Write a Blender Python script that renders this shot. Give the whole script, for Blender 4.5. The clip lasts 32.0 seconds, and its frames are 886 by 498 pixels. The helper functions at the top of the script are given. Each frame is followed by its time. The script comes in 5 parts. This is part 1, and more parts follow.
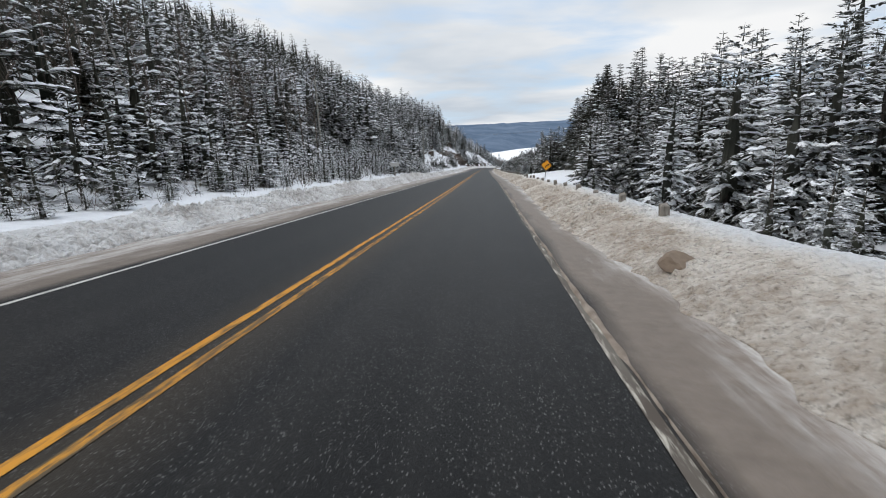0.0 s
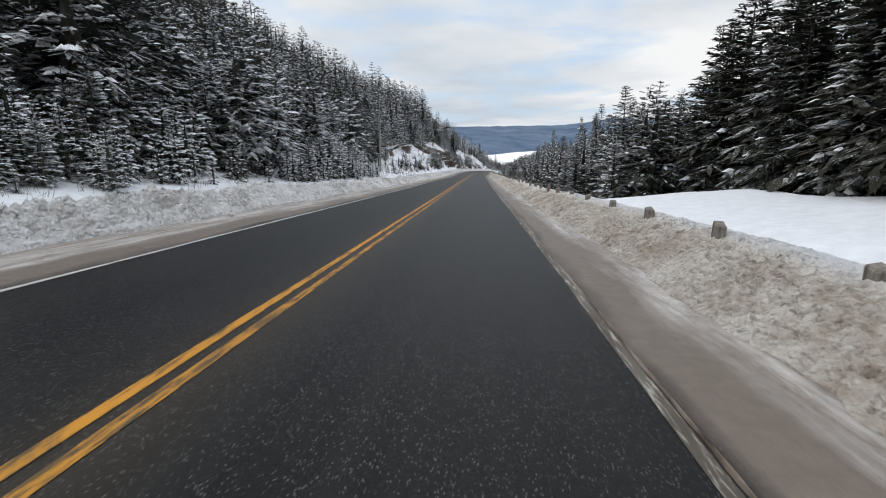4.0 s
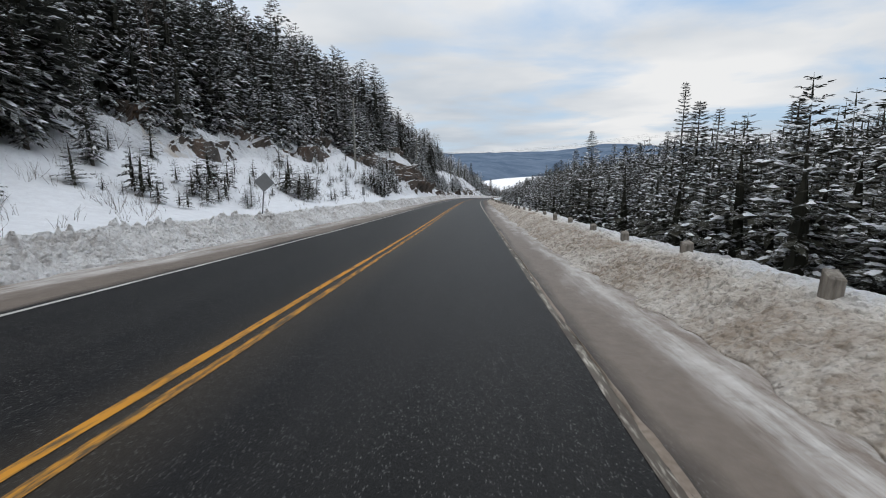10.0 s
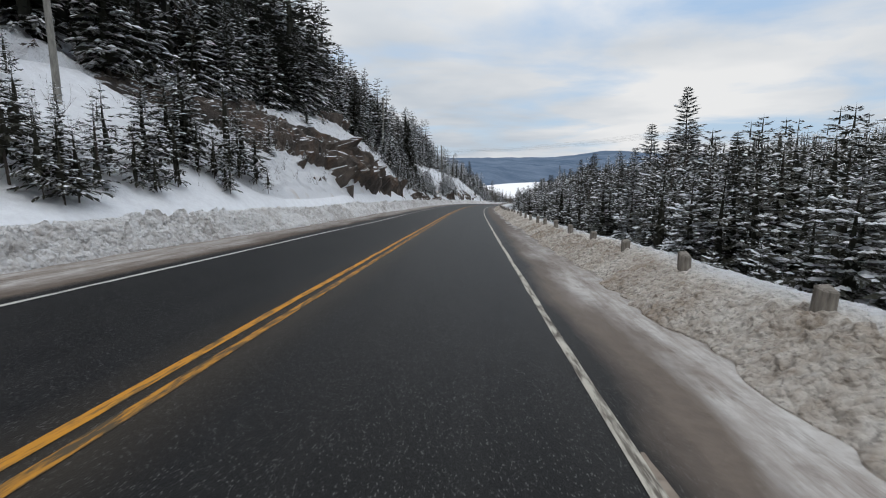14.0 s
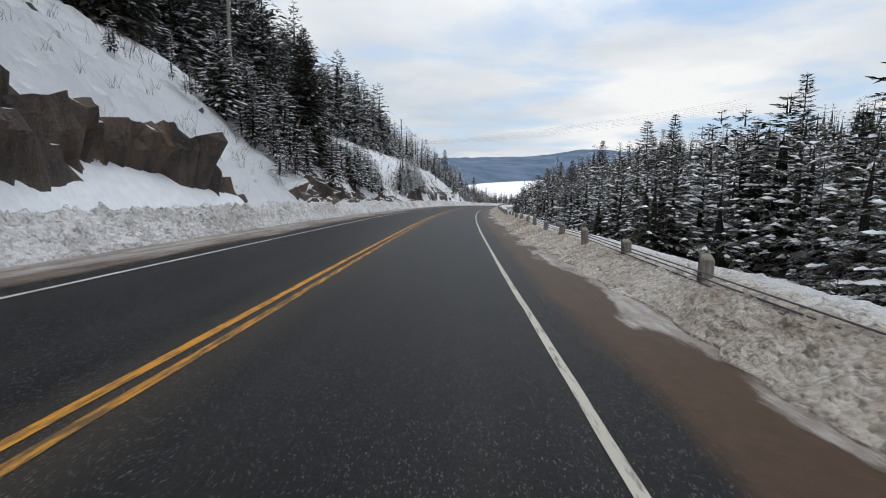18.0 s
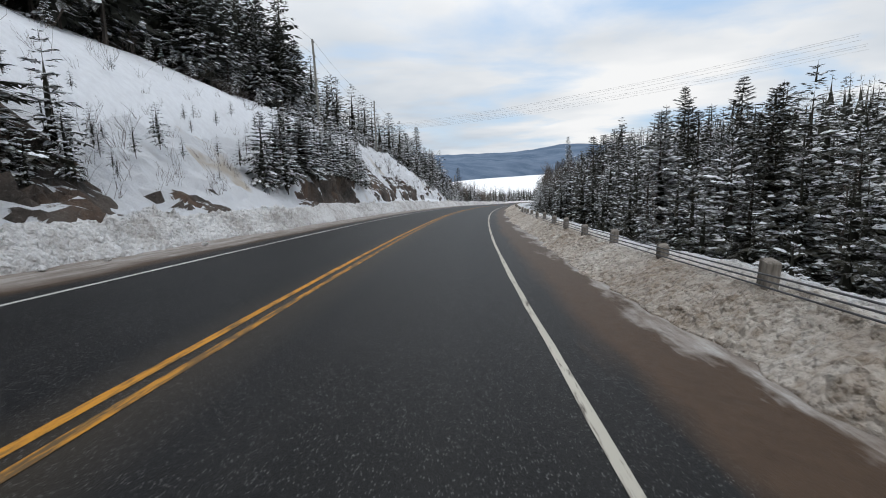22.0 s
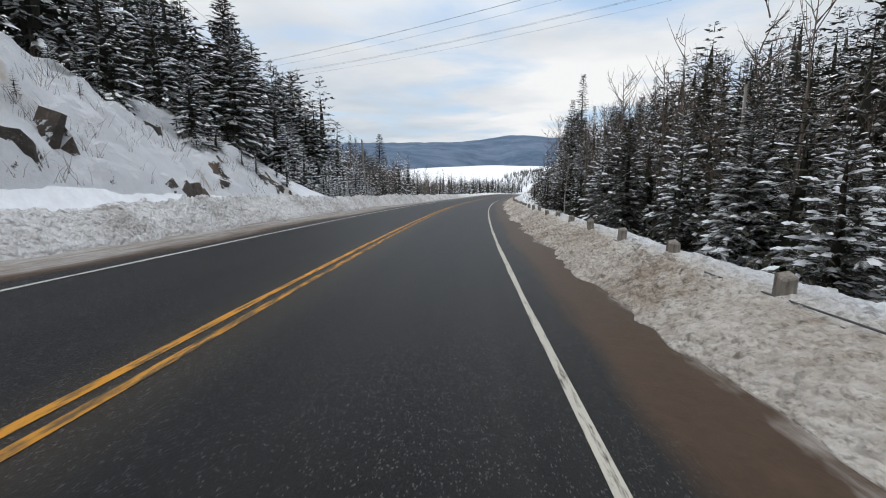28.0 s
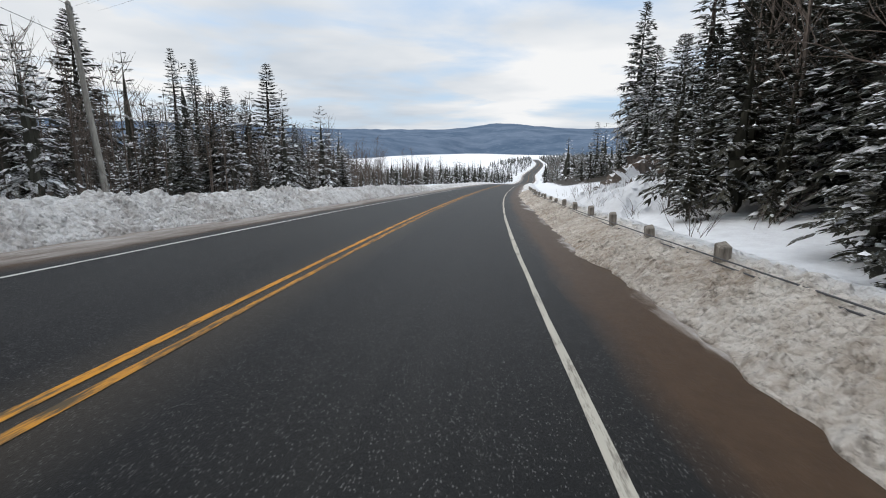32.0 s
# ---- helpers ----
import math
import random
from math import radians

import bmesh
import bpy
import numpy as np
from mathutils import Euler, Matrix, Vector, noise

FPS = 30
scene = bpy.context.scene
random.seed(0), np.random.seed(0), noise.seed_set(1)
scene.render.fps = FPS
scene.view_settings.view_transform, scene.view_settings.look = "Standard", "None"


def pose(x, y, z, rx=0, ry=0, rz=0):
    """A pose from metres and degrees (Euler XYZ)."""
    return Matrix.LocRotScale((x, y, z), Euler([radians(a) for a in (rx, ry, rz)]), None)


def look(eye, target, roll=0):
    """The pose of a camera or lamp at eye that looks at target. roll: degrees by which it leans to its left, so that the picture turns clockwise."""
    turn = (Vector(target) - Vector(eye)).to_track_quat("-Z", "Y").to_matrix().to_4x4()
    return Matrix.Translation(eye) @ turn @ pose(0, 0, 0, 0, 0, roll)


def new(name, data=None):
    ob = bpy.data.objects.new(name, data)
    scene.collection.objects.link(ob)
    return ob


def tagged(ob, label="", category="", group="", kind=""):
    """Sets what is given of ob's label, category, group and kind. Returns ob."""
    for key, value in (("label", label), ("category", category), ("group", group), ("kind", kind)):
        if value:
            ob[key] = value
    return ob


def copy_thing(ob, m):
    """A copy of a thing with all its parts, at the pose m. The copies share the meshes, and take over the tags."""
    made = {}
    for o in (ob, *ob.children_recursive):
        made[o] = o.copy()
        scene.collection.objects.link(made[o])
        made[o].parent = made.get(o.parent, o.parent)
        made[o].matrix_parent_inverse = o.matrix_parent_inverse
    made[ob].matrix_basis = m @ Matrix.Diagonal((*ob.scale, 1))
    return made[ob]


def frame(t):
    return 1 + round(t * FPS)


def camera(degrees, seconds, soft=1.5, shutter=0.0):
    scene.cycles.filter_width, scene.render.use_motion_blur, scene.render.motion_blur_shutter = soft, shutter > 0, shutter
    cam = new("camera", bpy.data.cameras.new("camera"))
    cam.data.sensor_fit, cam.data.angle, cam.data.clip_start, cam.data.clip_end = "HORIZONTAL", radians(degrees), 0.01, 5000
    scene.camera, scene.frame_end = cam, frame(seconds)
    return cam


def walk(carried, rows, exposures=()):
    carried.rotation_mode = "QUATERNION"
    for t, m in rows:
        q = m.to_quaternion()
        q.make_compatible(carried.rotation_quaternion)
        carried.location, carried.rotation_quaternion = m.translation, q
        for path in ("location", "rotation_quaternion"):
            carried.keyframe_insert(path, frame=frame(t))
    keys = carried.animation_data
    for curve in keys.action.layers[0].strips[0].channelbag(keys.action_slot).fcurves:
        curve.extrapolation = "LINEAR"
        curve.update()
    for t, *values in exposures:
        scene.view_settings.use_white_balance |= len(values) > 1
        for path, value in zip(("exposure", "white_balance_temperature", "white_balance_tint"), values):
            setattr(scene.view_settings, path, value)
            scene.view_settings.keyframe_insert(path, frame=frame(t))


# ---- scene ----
cam = camera(84.0, 32.0, soft=1.0, shutter=0.05)
PATH = [
    (0, (0.407, -0.124, 2.009), (0.328, 19.376, -2.435), -1.75),
    (0.5, (1.011, 6.286, 1.626), (0.983, 25.802, -2.746), -1.13),
    (1, (1.610, 12.710, 1.245), (1.549, 32.223, -3.141), -0.62),
    (1.5, (2.190, 19.146, 0.865), (2.110, 38.651, -3.560), -0.13),
    (2, (2.736, 25.588, 0.488), (2.664, 45.085, -3.968), 0.20),
    (2.5, (3.257, 32.032, 0.095), (3.159, 51.517, -4.417), 0.14),
    (3, (3.772, 38.466, -0.296), (3.744, 57.940, -4.854), 0.33),
    (3.5, (4.285, 44.884, -0.687), (4.439, 64.359, -5.238), 0.01),
    (4, (4.793, 51.278, -1.080), (5.028, 70.789, -5.470), 0.04),
    (4.5, (5.330, 57.637, -1.458), (5.831, 77.192, -5.626), -0.10),
    (6.5, (7.441, 82.828, -3.007), (7.750, 102.392, -7.145), -0.26),
    (7, (7.971, 89.088, -3.391), (8.311, 108.659, -7.495), -0.23),
    (7.5, (8.509, 95.345, -3.789), (8.859, 114.928, -7.839), -0.34),
    (8, (9.059, 101.609, -4.183), (9.421, 121.211, -8.138), -0.15),
    (8.5, (9.621, 107.887, -4.574), (9.989, 127.507, -8.439), -0.29),
    (9, (10.194, 114.182, -4.968), (10.576, 133.823, -8.717), -0.45),
    (9.5, (10.780, 120.499, -5.348), (11.215, 140.176, -8.901), -0.48),
    (10, (11.376, 126.839, -5.737), (11.895, 146.551, -9.075), -0.51),
    (10.5, (11.983, 133.211, -6.130), (12.564, 152.950, -9.294), -0.52),
    (11, (12.594, 139.614, -6.524), (13.236, 159.372, -9.562), -0.30),
    (11.5, (13.190, 146.050, -6.915), (13.870, 165.810, -9.925), 0.13),
    (12, (13.777, 152.514, -7.298), (14.420, 172.275, -10.313), 0.47),
    (12.5, (14.346, 159.001, -7.673), (14.984, 178.755, -10.737), 0.30),
    (13, (14.906, 165.501, -8.041), (15.518, 185.244, -11.175), 0.34),
    (13.5, (15.471, 172.005, -8.414), (16.088, 191.748, -11.552), 0.44),
    (15.5, (17.636, 198.017, -9.941), (18.261, 217.747, -13.154), 0.39),
    (16, (18.265, 204.513, -10.326), (19.010, 224.241, -13.527), 0.46),
    (16.5, (18.943, 211.002, -10.709), (19.830, 230.721, -13.925), 0.35),
    (17, (19.636, 217.484, -11.089), (20.795, 237.187, -14.325), 0.60),
    (17.5, (20.297, 223.965, -11.468), (21.668, 243.661, -14.662), 0.02),
    (18, (20.981, 230.446, -11.847), (22.456, 250.146, -14.970), -0.15),
    (18.5, (21.738, 236.929, -12.225), (23.112, 256.639, -15.321), -1.10),
    (19, (22.502, 243.408, -12.599), (23.877, 263.119, -15.696), -1.11),
    (19.5, (23.259, 249.880, -12.957), (24.626, 269.586, -16.090), -0.91),
    (20, (24.039, 256.345, -13.315), (25.425, 276.037, -16.525), -0.85),
    (20.5, (24.815, 262.802, -13.679), (26.280, 282.484, -16.915), -0.93),
    (21, (25.597, 269.252, -14.050), (27.212, 288.924, -17.279), -1.04),
    (21.5, (26.474, 275.698, -14.425), (28.297, 295.355, -17.630), -1.29),
    (22, (27.403, 282.139, -14.800), (29.499, 301.769, -18.001), -1.65),
    (22.5, (28.441, 288.574, -15.172), (30.649, 308.186, -18.410), -1.67),
    (23, (29.521, 294.996, -15.544), (31.824, 314.592, -18.812), -1.29),
    (23.5, (30.599, 301.397, -15.932), (33.084, 320.961, -19.260), -0.91),
    (24, (31.721, 307.772, -16.320), (34.266, 327.317, -19.713), -0.98),
    (24.5, (32.956, 314.113, -16.706), (35.594, 333.635, -20.159), -1.10),
    (25, (34.254, 320.418, -17.092), (37.004, 339.922, -20.562), -1.24),
    (25.5, (35.613, 326.686, -17.469), (38.475, 346.168, -20.972), -1.06),
    (27.5, (41.627, 351.391, -19.023), (45.591, 370.657, -22.645), -0.21),
    (28, (43.268, 357.495, -19.424), (47.515, 376.696, -23.067), -0.03),
    (28.5, (44.970, 363.577, -19.830), (49.406, 382.730, -23.499), 0.38),
    (29, (46.711, 369.638, -20.236), (51.239, 388.761, -23.957), 0.88),
    (29.5, (48.525, 375.675, -20.649), (53.117, 394.784, -24.362), 1.14),
    (30, (50.369, 381.687, -21.066), (54.979, 400.802, -24.718), 1.16),
    (30.5, (52.206, 387.675, -21.483), (56.884, 406.763, -25.191), 1.46),
    (31, (54.047, 393.637, -21.908), (58.709, 412.697, -25.777), 0.52),
    (31.5, (55.942, 399.579, -22.340), (60.731, 418.597, -26.263), 0.36),
    (32, (57.862, 405.501, -22.778), (62.700, 424.471, -26.872), 0.67),
]
walk(cam, [(t, look(eye, target, roll)) for t, eye, target, roll in PATH], exposures=[(0.0, 0.0), (7.0, 0.0), (10.0, -0.12), (12.5, -0.26), (13.5, -0.22), (16.0, 0.0), (32.0, 0.0)])

# ---- sky and sun: a bright winter overcast with thin blue gaps ----
SUN_UP, SUN_TURN = radians(24), radians(-62)
world = bpy.data.worlds.new("winter_sky")
scene.world = world
world.use_nodes = True
wn, wl = world.node_tree.nodes, world.node_tree.links
wn.clear()
w_out = wn.new("ShaderNodeOutputWorld")
w_bg = wn.new("ShaderNodeBackground")
w_sky = wn.new("ShaderNodeTexSky")
w_sky.sky_type = "NISHITA"
w_sky.sun_disc = False
w_sky.sun_elevation, w_sky.sun_rotation = SUN_UP, SUN_TURN
w_geo = wn.new("ShaderNodeTexCoord")
w_sep = wn.new("ShaderNodeSeparateXYZ")
wl.new(w_geo.outputs["Generated"], w_sep.inputs[0])


def w_math(op, a, b=None):
    n = wn.new("ShaderNodeMath")
    n.operation = op
    for i, v in enumerate((a, b)):
        if v is None:
            continue
        if isinstance(v, (int, float)):
            n.inputs[i].default_value = v
        else:
            wl.new(v, n.inputs[i])
    return n.outputs[0]


w_z = w_math("ADD", w_math("MAXIMUM", w_sep.outputs[2], 0.0), 0.10)
w_vec = wn.new("ShaderNodeCombineXYZ")
wl.new(w_math("DIVIDE", w_sep.outputs[0], w_z), w_vec.inputs[0])
wl.new(w_math("DIVIDE", w_sep.outputs[1], w_z), w_vec.inputs[1])
w_no = wn.new("ShaderNodeTexNoise")
w_no.inputs["Scale"].default_value = 0.75
w_no.inputs["Detail"].default_value = 7.0
w_no.inputs["Roughness"].default_value = 0.52
w_no.inputs["Distortion"].default_value = 0.35
wl.new(w_vec.outputs[0], w_no.inputs["Vector"])
w_no2 = wn.new("ShaderNodeTexNoise")
w_no2.inputs["Scale"].default_value = 0.42
w_no2.inputs["Detail"].default_value = 5.0
w_map = wn.new("ShaderNodeMapping")
w_map.inputs["Location"].default_value = (3.1, 7.7, 1.0)
wl.new(w_vec.outputs[0], w_map.inputs["Vector"])
wl.new(w_map.outputs[0], w_no2.inputs["Vector"])
w_cov = wn.new("ShaderNodeValToRGB")
w_cov.color_ramp.elements[0].position, w_cov.color_ramp.elements[1].position = 0.33, 0.52
wl.new(w_no.outputs[0], w_cov.inputs[0])
w_tone = wn.new("ShaderNodeValToRGB")
w_tone.color_ramp.elements[0].position, w_tone.color_ramp.elements[1].position = 0.38, 0.62
w_tone.color_ramp.elements[0].color = (0.49, 0.545, 0.61, 1)
w_tone.color_ramp.elements[1].color = (0.80, 0.805, 0.81, 1)
wl.new(w_no2.outputs[0], w_tone.inputs[0])
w_blue = wn.new("ShaderNodeMix")
w_blue.data_type = "RGBA"
w_blue.inputs[0].default_value = 0.65
w_blue.inputs[7].default_value = (0.50, 0.68, 0.93, 1)
w_sc = wn.new("ShaderNodeVectorMath")
w_sc.operation = "SCALE"
w_sc.inputs[3].default_value = 0.10
wl.new(w_sky.outputs[0], w_sc.inputs[0])
wl.new(w_sc.outputs[0], w_blue.inputs[6])
w_mix = wn.new("ShaderNodeMix")
w_mix.data_type = "RGBA"
wl.new(w_cov.outputs[0], w_mix.inputs[0])
wl.new(w_blue.outputs[2], w_mix.inputs[6])
wl.new(w_tone.outputs[0], w_mix.inputs[7])
wl.new(w_mix.outputs[2], w_bg.inputs[0])
# an overcast sky is brightest overhead
wl.new(w_math("ADD", w_math("MULTIPLY", w_math("MAXIMUM", w_math("SUBTRACT", w_sep.outputs[2], 0.22), 0.0), 1.0), 1.15), w_bg.inputs[1])
wl.new(w_bg.outputs[0], w_out.inputs[0])

sun = new("sun", bpy.data.lights.new("sun", "SUN"))
sun.data.energy, sun.data.angle, sun.data.color = 1.2, radians(18), (1.0, 0.95, 0.88)
sun.matrix_world = look((0, 0, 80), (80 * math.sin(-SUN_TURN) / math.tan(SUN_UP), -80 * math.cos(SUN_TURN) / math.tan(SUN_UP), 0))


# ---- numbers: noise on arrays ----
def hash2(ix, iy, seed):
    h = (ix.astype(np.int64) * 374761393 + iy.astype(np.int64) * 668265263 + seed * 1442695041) & 0xFFFFFFFF
    h = ((h ^ (h >> 13)) * 1274126177) & 0xFFFFFFFF
    return ((h ^ (h >> 16)) & 0xFFFFFF) / float(0xFFFFFF)


def vnoise(x, y, seed=0):
    """Smooth value noise, -1 to 1."""
    x, y = np.broadcast_arrays(np.asarray(x, float), np.asarray(y, float))
    ix, iy = np.floor(x), np.floor(y)
    fx, fy = x - ix, y - iy
    fx, fy = fx * fx * (3 - 2 * fx), fy * fy * (3 - 2 * fy)
    a, b = hash2(ix, iy, seed), hash2(ix + 1, iy, seed)
    c, d = hash2(ix, iy + 1, seed), hash2(ix + 1, iy + 1, seed)
    return 2 * ((a + (b - a) * fx) * (1 - fy) + (c + (d - c) * fx) * fy) - 1


def fbm(x, y, seed=0, octaves=4):
    return sum(vnoise(x * 2**k, y * 2**k, seed + k) * 0.5**k for k in range(octaves))


def cellstep(x, y, seed=0):
    """Cells of broken rock: for each place a value of its nearest cell and how far the next cell is."""
    ix, iy = np.floor(x), np.floor(y)
    best, second, val = np.full(x.shape, 9.0), np.full(x.shape, 9.0), np.zeros(x.shape)
    for a in (-1, 0, 1):
        for b in (-1, 0, 1):
            cx, cy = ix + a, iy + b
            d = np.hypot(cx + hash2(cx, cy, seed) - x, cy + hash2(cx, cy, seed + 5) - y)
            nearer = d < best
            second = np.where(nearer, best, np.minimum(second, d))
            val = np.where(nearer, hash2(cx, cy, seed + 9), val)
            best = np.minimum(best, d)
    return val, second - best


def ramp(v, lo, hi):
    t = np.clip((np.asarray(v, float) - lo) / (hi - lo), 0, 1)
    return t * t * (3 - 2 * t)


# ---- the line of the road: p runs ahead, d to the right of the yellow lines ----
LINE_P = np.array([-80, -30, 0, 30, 60, 90, 120, 150, 180, 210, 240, 270, 300, 330, 360, 390, 420, 450, 500, 550, 600, 650, 700, 760, 830, 900, 960, 1120, 1420, 1700.0])
LINE_X = np.array([-8.9, -4.65, -2.23, 0.51, 3.16, 5.66, 8.18, 10.86, 13.51, 16.31, 19.3, 22.89, 27.46, 33.47, 40.99, 49.78, 59.8, 71.21, 92.8, 115.3, 138.4, 162, 186, 215.5, 247, 282.5, 313.5, 393.5, 525, 650.0])
LINE_Z = np.array([5.14, 2.16, 0.37, -1.42, -3.21, -5.09, -6.9, -8.74, -10.46, -12.19, -13.89, -15.58, -17.36, -19.16, -21.11, -23.17, -25.31, -27.43, -30.66, -34.2, -38.3, -42.4, -45.8, -47.8, -48.4, -48.8, -49, -49.5, -51, -53.0])


def hermite(p, values):
    p = np.asarray(p, float)
    slope = np.gradient(values, LINE_P)
    i = np.clip(np.searchsorted(LINE_P, p) - 1, 0, len(LINE_P) - 2)
    h = LINE_P[i + 1] - LINE_P[i]
    t = (p - LINE_P[i]) / h
    return ((2 * t**3 - 3 * t**2 + 1) * values[i] + (t**3 - 2 * t**2 + t) * h * slope[i] + (3 * t**2 - 2 * t**3) * values[i + 1] + (t**3 - t**2) * h * slope[i + 1])


TILT_P = np.array([-80, 0, 25, 90, 140, 205, 270, 308, 358, 382, 450, 500.0])
TILT = np.array([0.01, 0.0036, 0.0169, 0.0187, 0.0181, 0.0377, 0.0514, 0.0473, 0.0324, 0.0306, 0.0149, 0.0002])


def place(p, d, h=0.0):
    """World places for p, d and the height over the road."""
    p, d, h = np.broadcast_arrays(np.asarray(p, float), np.asarray(d, float), np.asarray(h, float))
    dx = (hermite(p + 0.5, LINE_X) - hermite(p - 0.5, LINE_X))
    n = np.sqrt(1 + dx * dx)
    return np.stack([hermite(p, LINE_X) + d / n, p - d * dx / n, hermite(p, LINE_Z) + h - np.interp(p, TILT_P, TILT) * np.clip(d, -12, 4.2)], -1)


LEFT_D = np.array([0, 8.5, 12, 16, 22, 32, 50, 90, 160, 320, 900])
LEFT_P = (-80, 40, 70, 100, 130, 160, 185, 207, 245, 258, 274, 300, 335, 365, 385, 405, 432)
LEFT_H = (
    (0.3, 0.6, 1.5, 3.5, 7.5, 14, 28),
    (0.3, 0.6, 1.5, 3.5, 7.5, 14, 28),
    (0.3, 0.8, 2.0, 4.0, 8.0, 15, 30),
    (0.2, 0.5, 1.2, 3.2, 8.5, 17, 34),
    (0.3, 0.6, 1.2, 3.6, 10, 19, 38),
    (0.4, 1.0, 3.0, 7.0, 14, 25, 46),
    (0.5, 1.5, 4.0, 8.5, 15, 26, 46),
    (0.8, 3.6, 6.5, 10, 16, 26, 46),
    (0.8, 7.4, 10.5, 13.2, 18, 27, 46),
    (0.8, 5.8, 9.7, 12.8, 17, 26, 45),
    (0.8, 4.2, 8.3, 11.6, 16, 25, 43),
    (1.0, 4.1, 8.4, 11.6, 16, 24, 40),
    (1.0, 4.6, 9.2, 11.9, 15, 20, 32),
    (1.0, 5.3, 8.8, 11.5, 14, 17, 23),
    (0.6, 3.3, 5.8, 8.2, 10, 12, 14),
    (0.3, 0.6, 1.2, 2.2, 3.5, 5.0, 7),
    (0.2, 0.2, -0.2, -0.8, -2.0, -4.0, -8),
)
RIGHT_D = np.array([0, 7.6, 11, 15, 20, 30, 45, 70, 110, 220, 420, 900])
RIGHT_P = (-80, 38, 52, 74, 90, 140, 260, 310, 355, 400, 432, 480)
RIGHT_H = (
    (0.0, -0.6, -1.5, -2.0, -1.0, 3, 12, 28),
    (0.0, -0.6, -1.5, -2.0, -1.0, 3, 12, 28),
    (0.3, 0.5, 0.8, 1.0, 1.5, 4, 12, 28),
    (0.3, 0.5, 0.8, 1.0, 1.5, 4, 12, 28),
    (-0.2, -1.8, -3.2, -4.0, -4.0, -1, 5, 15),
    (-0.3, -2.3, -4.2, -5.4, -5.6, -4, 0, 9),
    (-0.3, -2.3, -4.2, -5.4, -5.6, -4, 0, 9),
    (-0.3, -2.2, -4.0, -5.0, -5.0, -3, 2, 11),
    (-0.3, -2.0, -3.4, -4.2, -3.5, -1, 4, 11),
    (-0.1, -0.8, -0.6, 0.6, 4.0, 8, 12, 17),
    (0.2, 1.3, 2.8, 4.0, 7.5, 11, 15, 20),
    (0.2, 0.8, 2.2, 3.6, 6.5, 9, 13, 18),
)


def table(p, d, stations, steps, heights, beyond):
    rows = np.array([(0.0, *r) + tuple(r[-1] + b for b in beyond) for r in heights])
    p, d = np.broadcast_arrays(np.asarray(p, float), np.asarray(d, float))
    st = np.array(stations, float)
    i = np.clip(np.searchsorted(st, p) - 1, 0, len(st) - 2)
    t = ramp(p, st[i], st[i + 1])
    j = np.clip(np.searchsorted(steps, d) - 1, 0, len(steps) - 2)
    u = np.clip((d - steps[j]) / (steps[j + 1] - steps[j]), 0, 1)
    lo = rows[i, j] * (1 - u) + rows[i, j + 1] * u
    hi = rows[i + 1, j] * (1 - u) + rows[i + 1, j + 1] * u
    return lo * (1 - t) + hi * t


LAKE_Z = -58.0


def ground_height(p, d, rough=True):
    """Height of the land over the road's level at p; towards the lake it falls to the shore."""
    p, d = np.broadcast_arrays(np.asarray(p, float), np.asarray(d, float))
    left = table(p, -d, LEFT_P, LEFT_D, LEFT_H, (24, 44, 60))
    right = table(p, d, RIGHT_P, RIGHT_D, RIGHT_H, (10, 12, 12))
    h = np.where(d < 0, left, right)
    far = ramp(p, 450, 640)
    h = h * (1 - far) + far * (np.where(d < 0, -0.4 - (0.02 + 0.05 * ramp(p, 640, 800)) * np.clip(-d - 9, 0, 160), np.clip(d - 8, 0, 200) * 0.07))
    wall = ramp(p, 262, 270) * (1 - ramp(p, 286, 296)) + ramp(p, 312, 317) * (1 - ramp(p, 330, 336))
    h = h + np.where(d < 0, (1.3 - 0.4 * (1 - ramp(p, 290, 302))) * wall * ramp(-d, 8.5, 9.3) * (1 - ramp(-d, 10.3, 14.5)), 0.0)
    if rough:
        off = ramp(np.abs(d), 8, 16)
        h = h + off * (0.45 * fbm(p * 0.11, d * 0.11, 3) + 0.9 * ramp(np.abs(d), 20, 60) * fbm(p * 0.03, d * 0.03, 8))
    # the shore
    shore = -60 - 1500 * (1 - ramp(p + 0.10 * d, 900, 1060))
    wet = ramp(shore + 40 * vnoise(p * 0.012, d * 0.012, 4) - d, -20, 25) * ramp(p, 850, 950)
    z = hermite(p, LINE_Z)
    return h * (1 - wet) + wet * (LAKE_Z - 2.5 - z)


# ---- materials ----
def material(name, rough=0.9, spec=0.3):
    m = bpy.data.materials.new(name)
    m.use_nodes = True
    b = m.node_tree.nodes["Principled BSDF"]
    b.inputs["Roughness"].default_value = rough
    b.inputs["Specular IOR Level"].default_value = spec
    return m, m.node_tree.nodes, m.node_tree.links, b


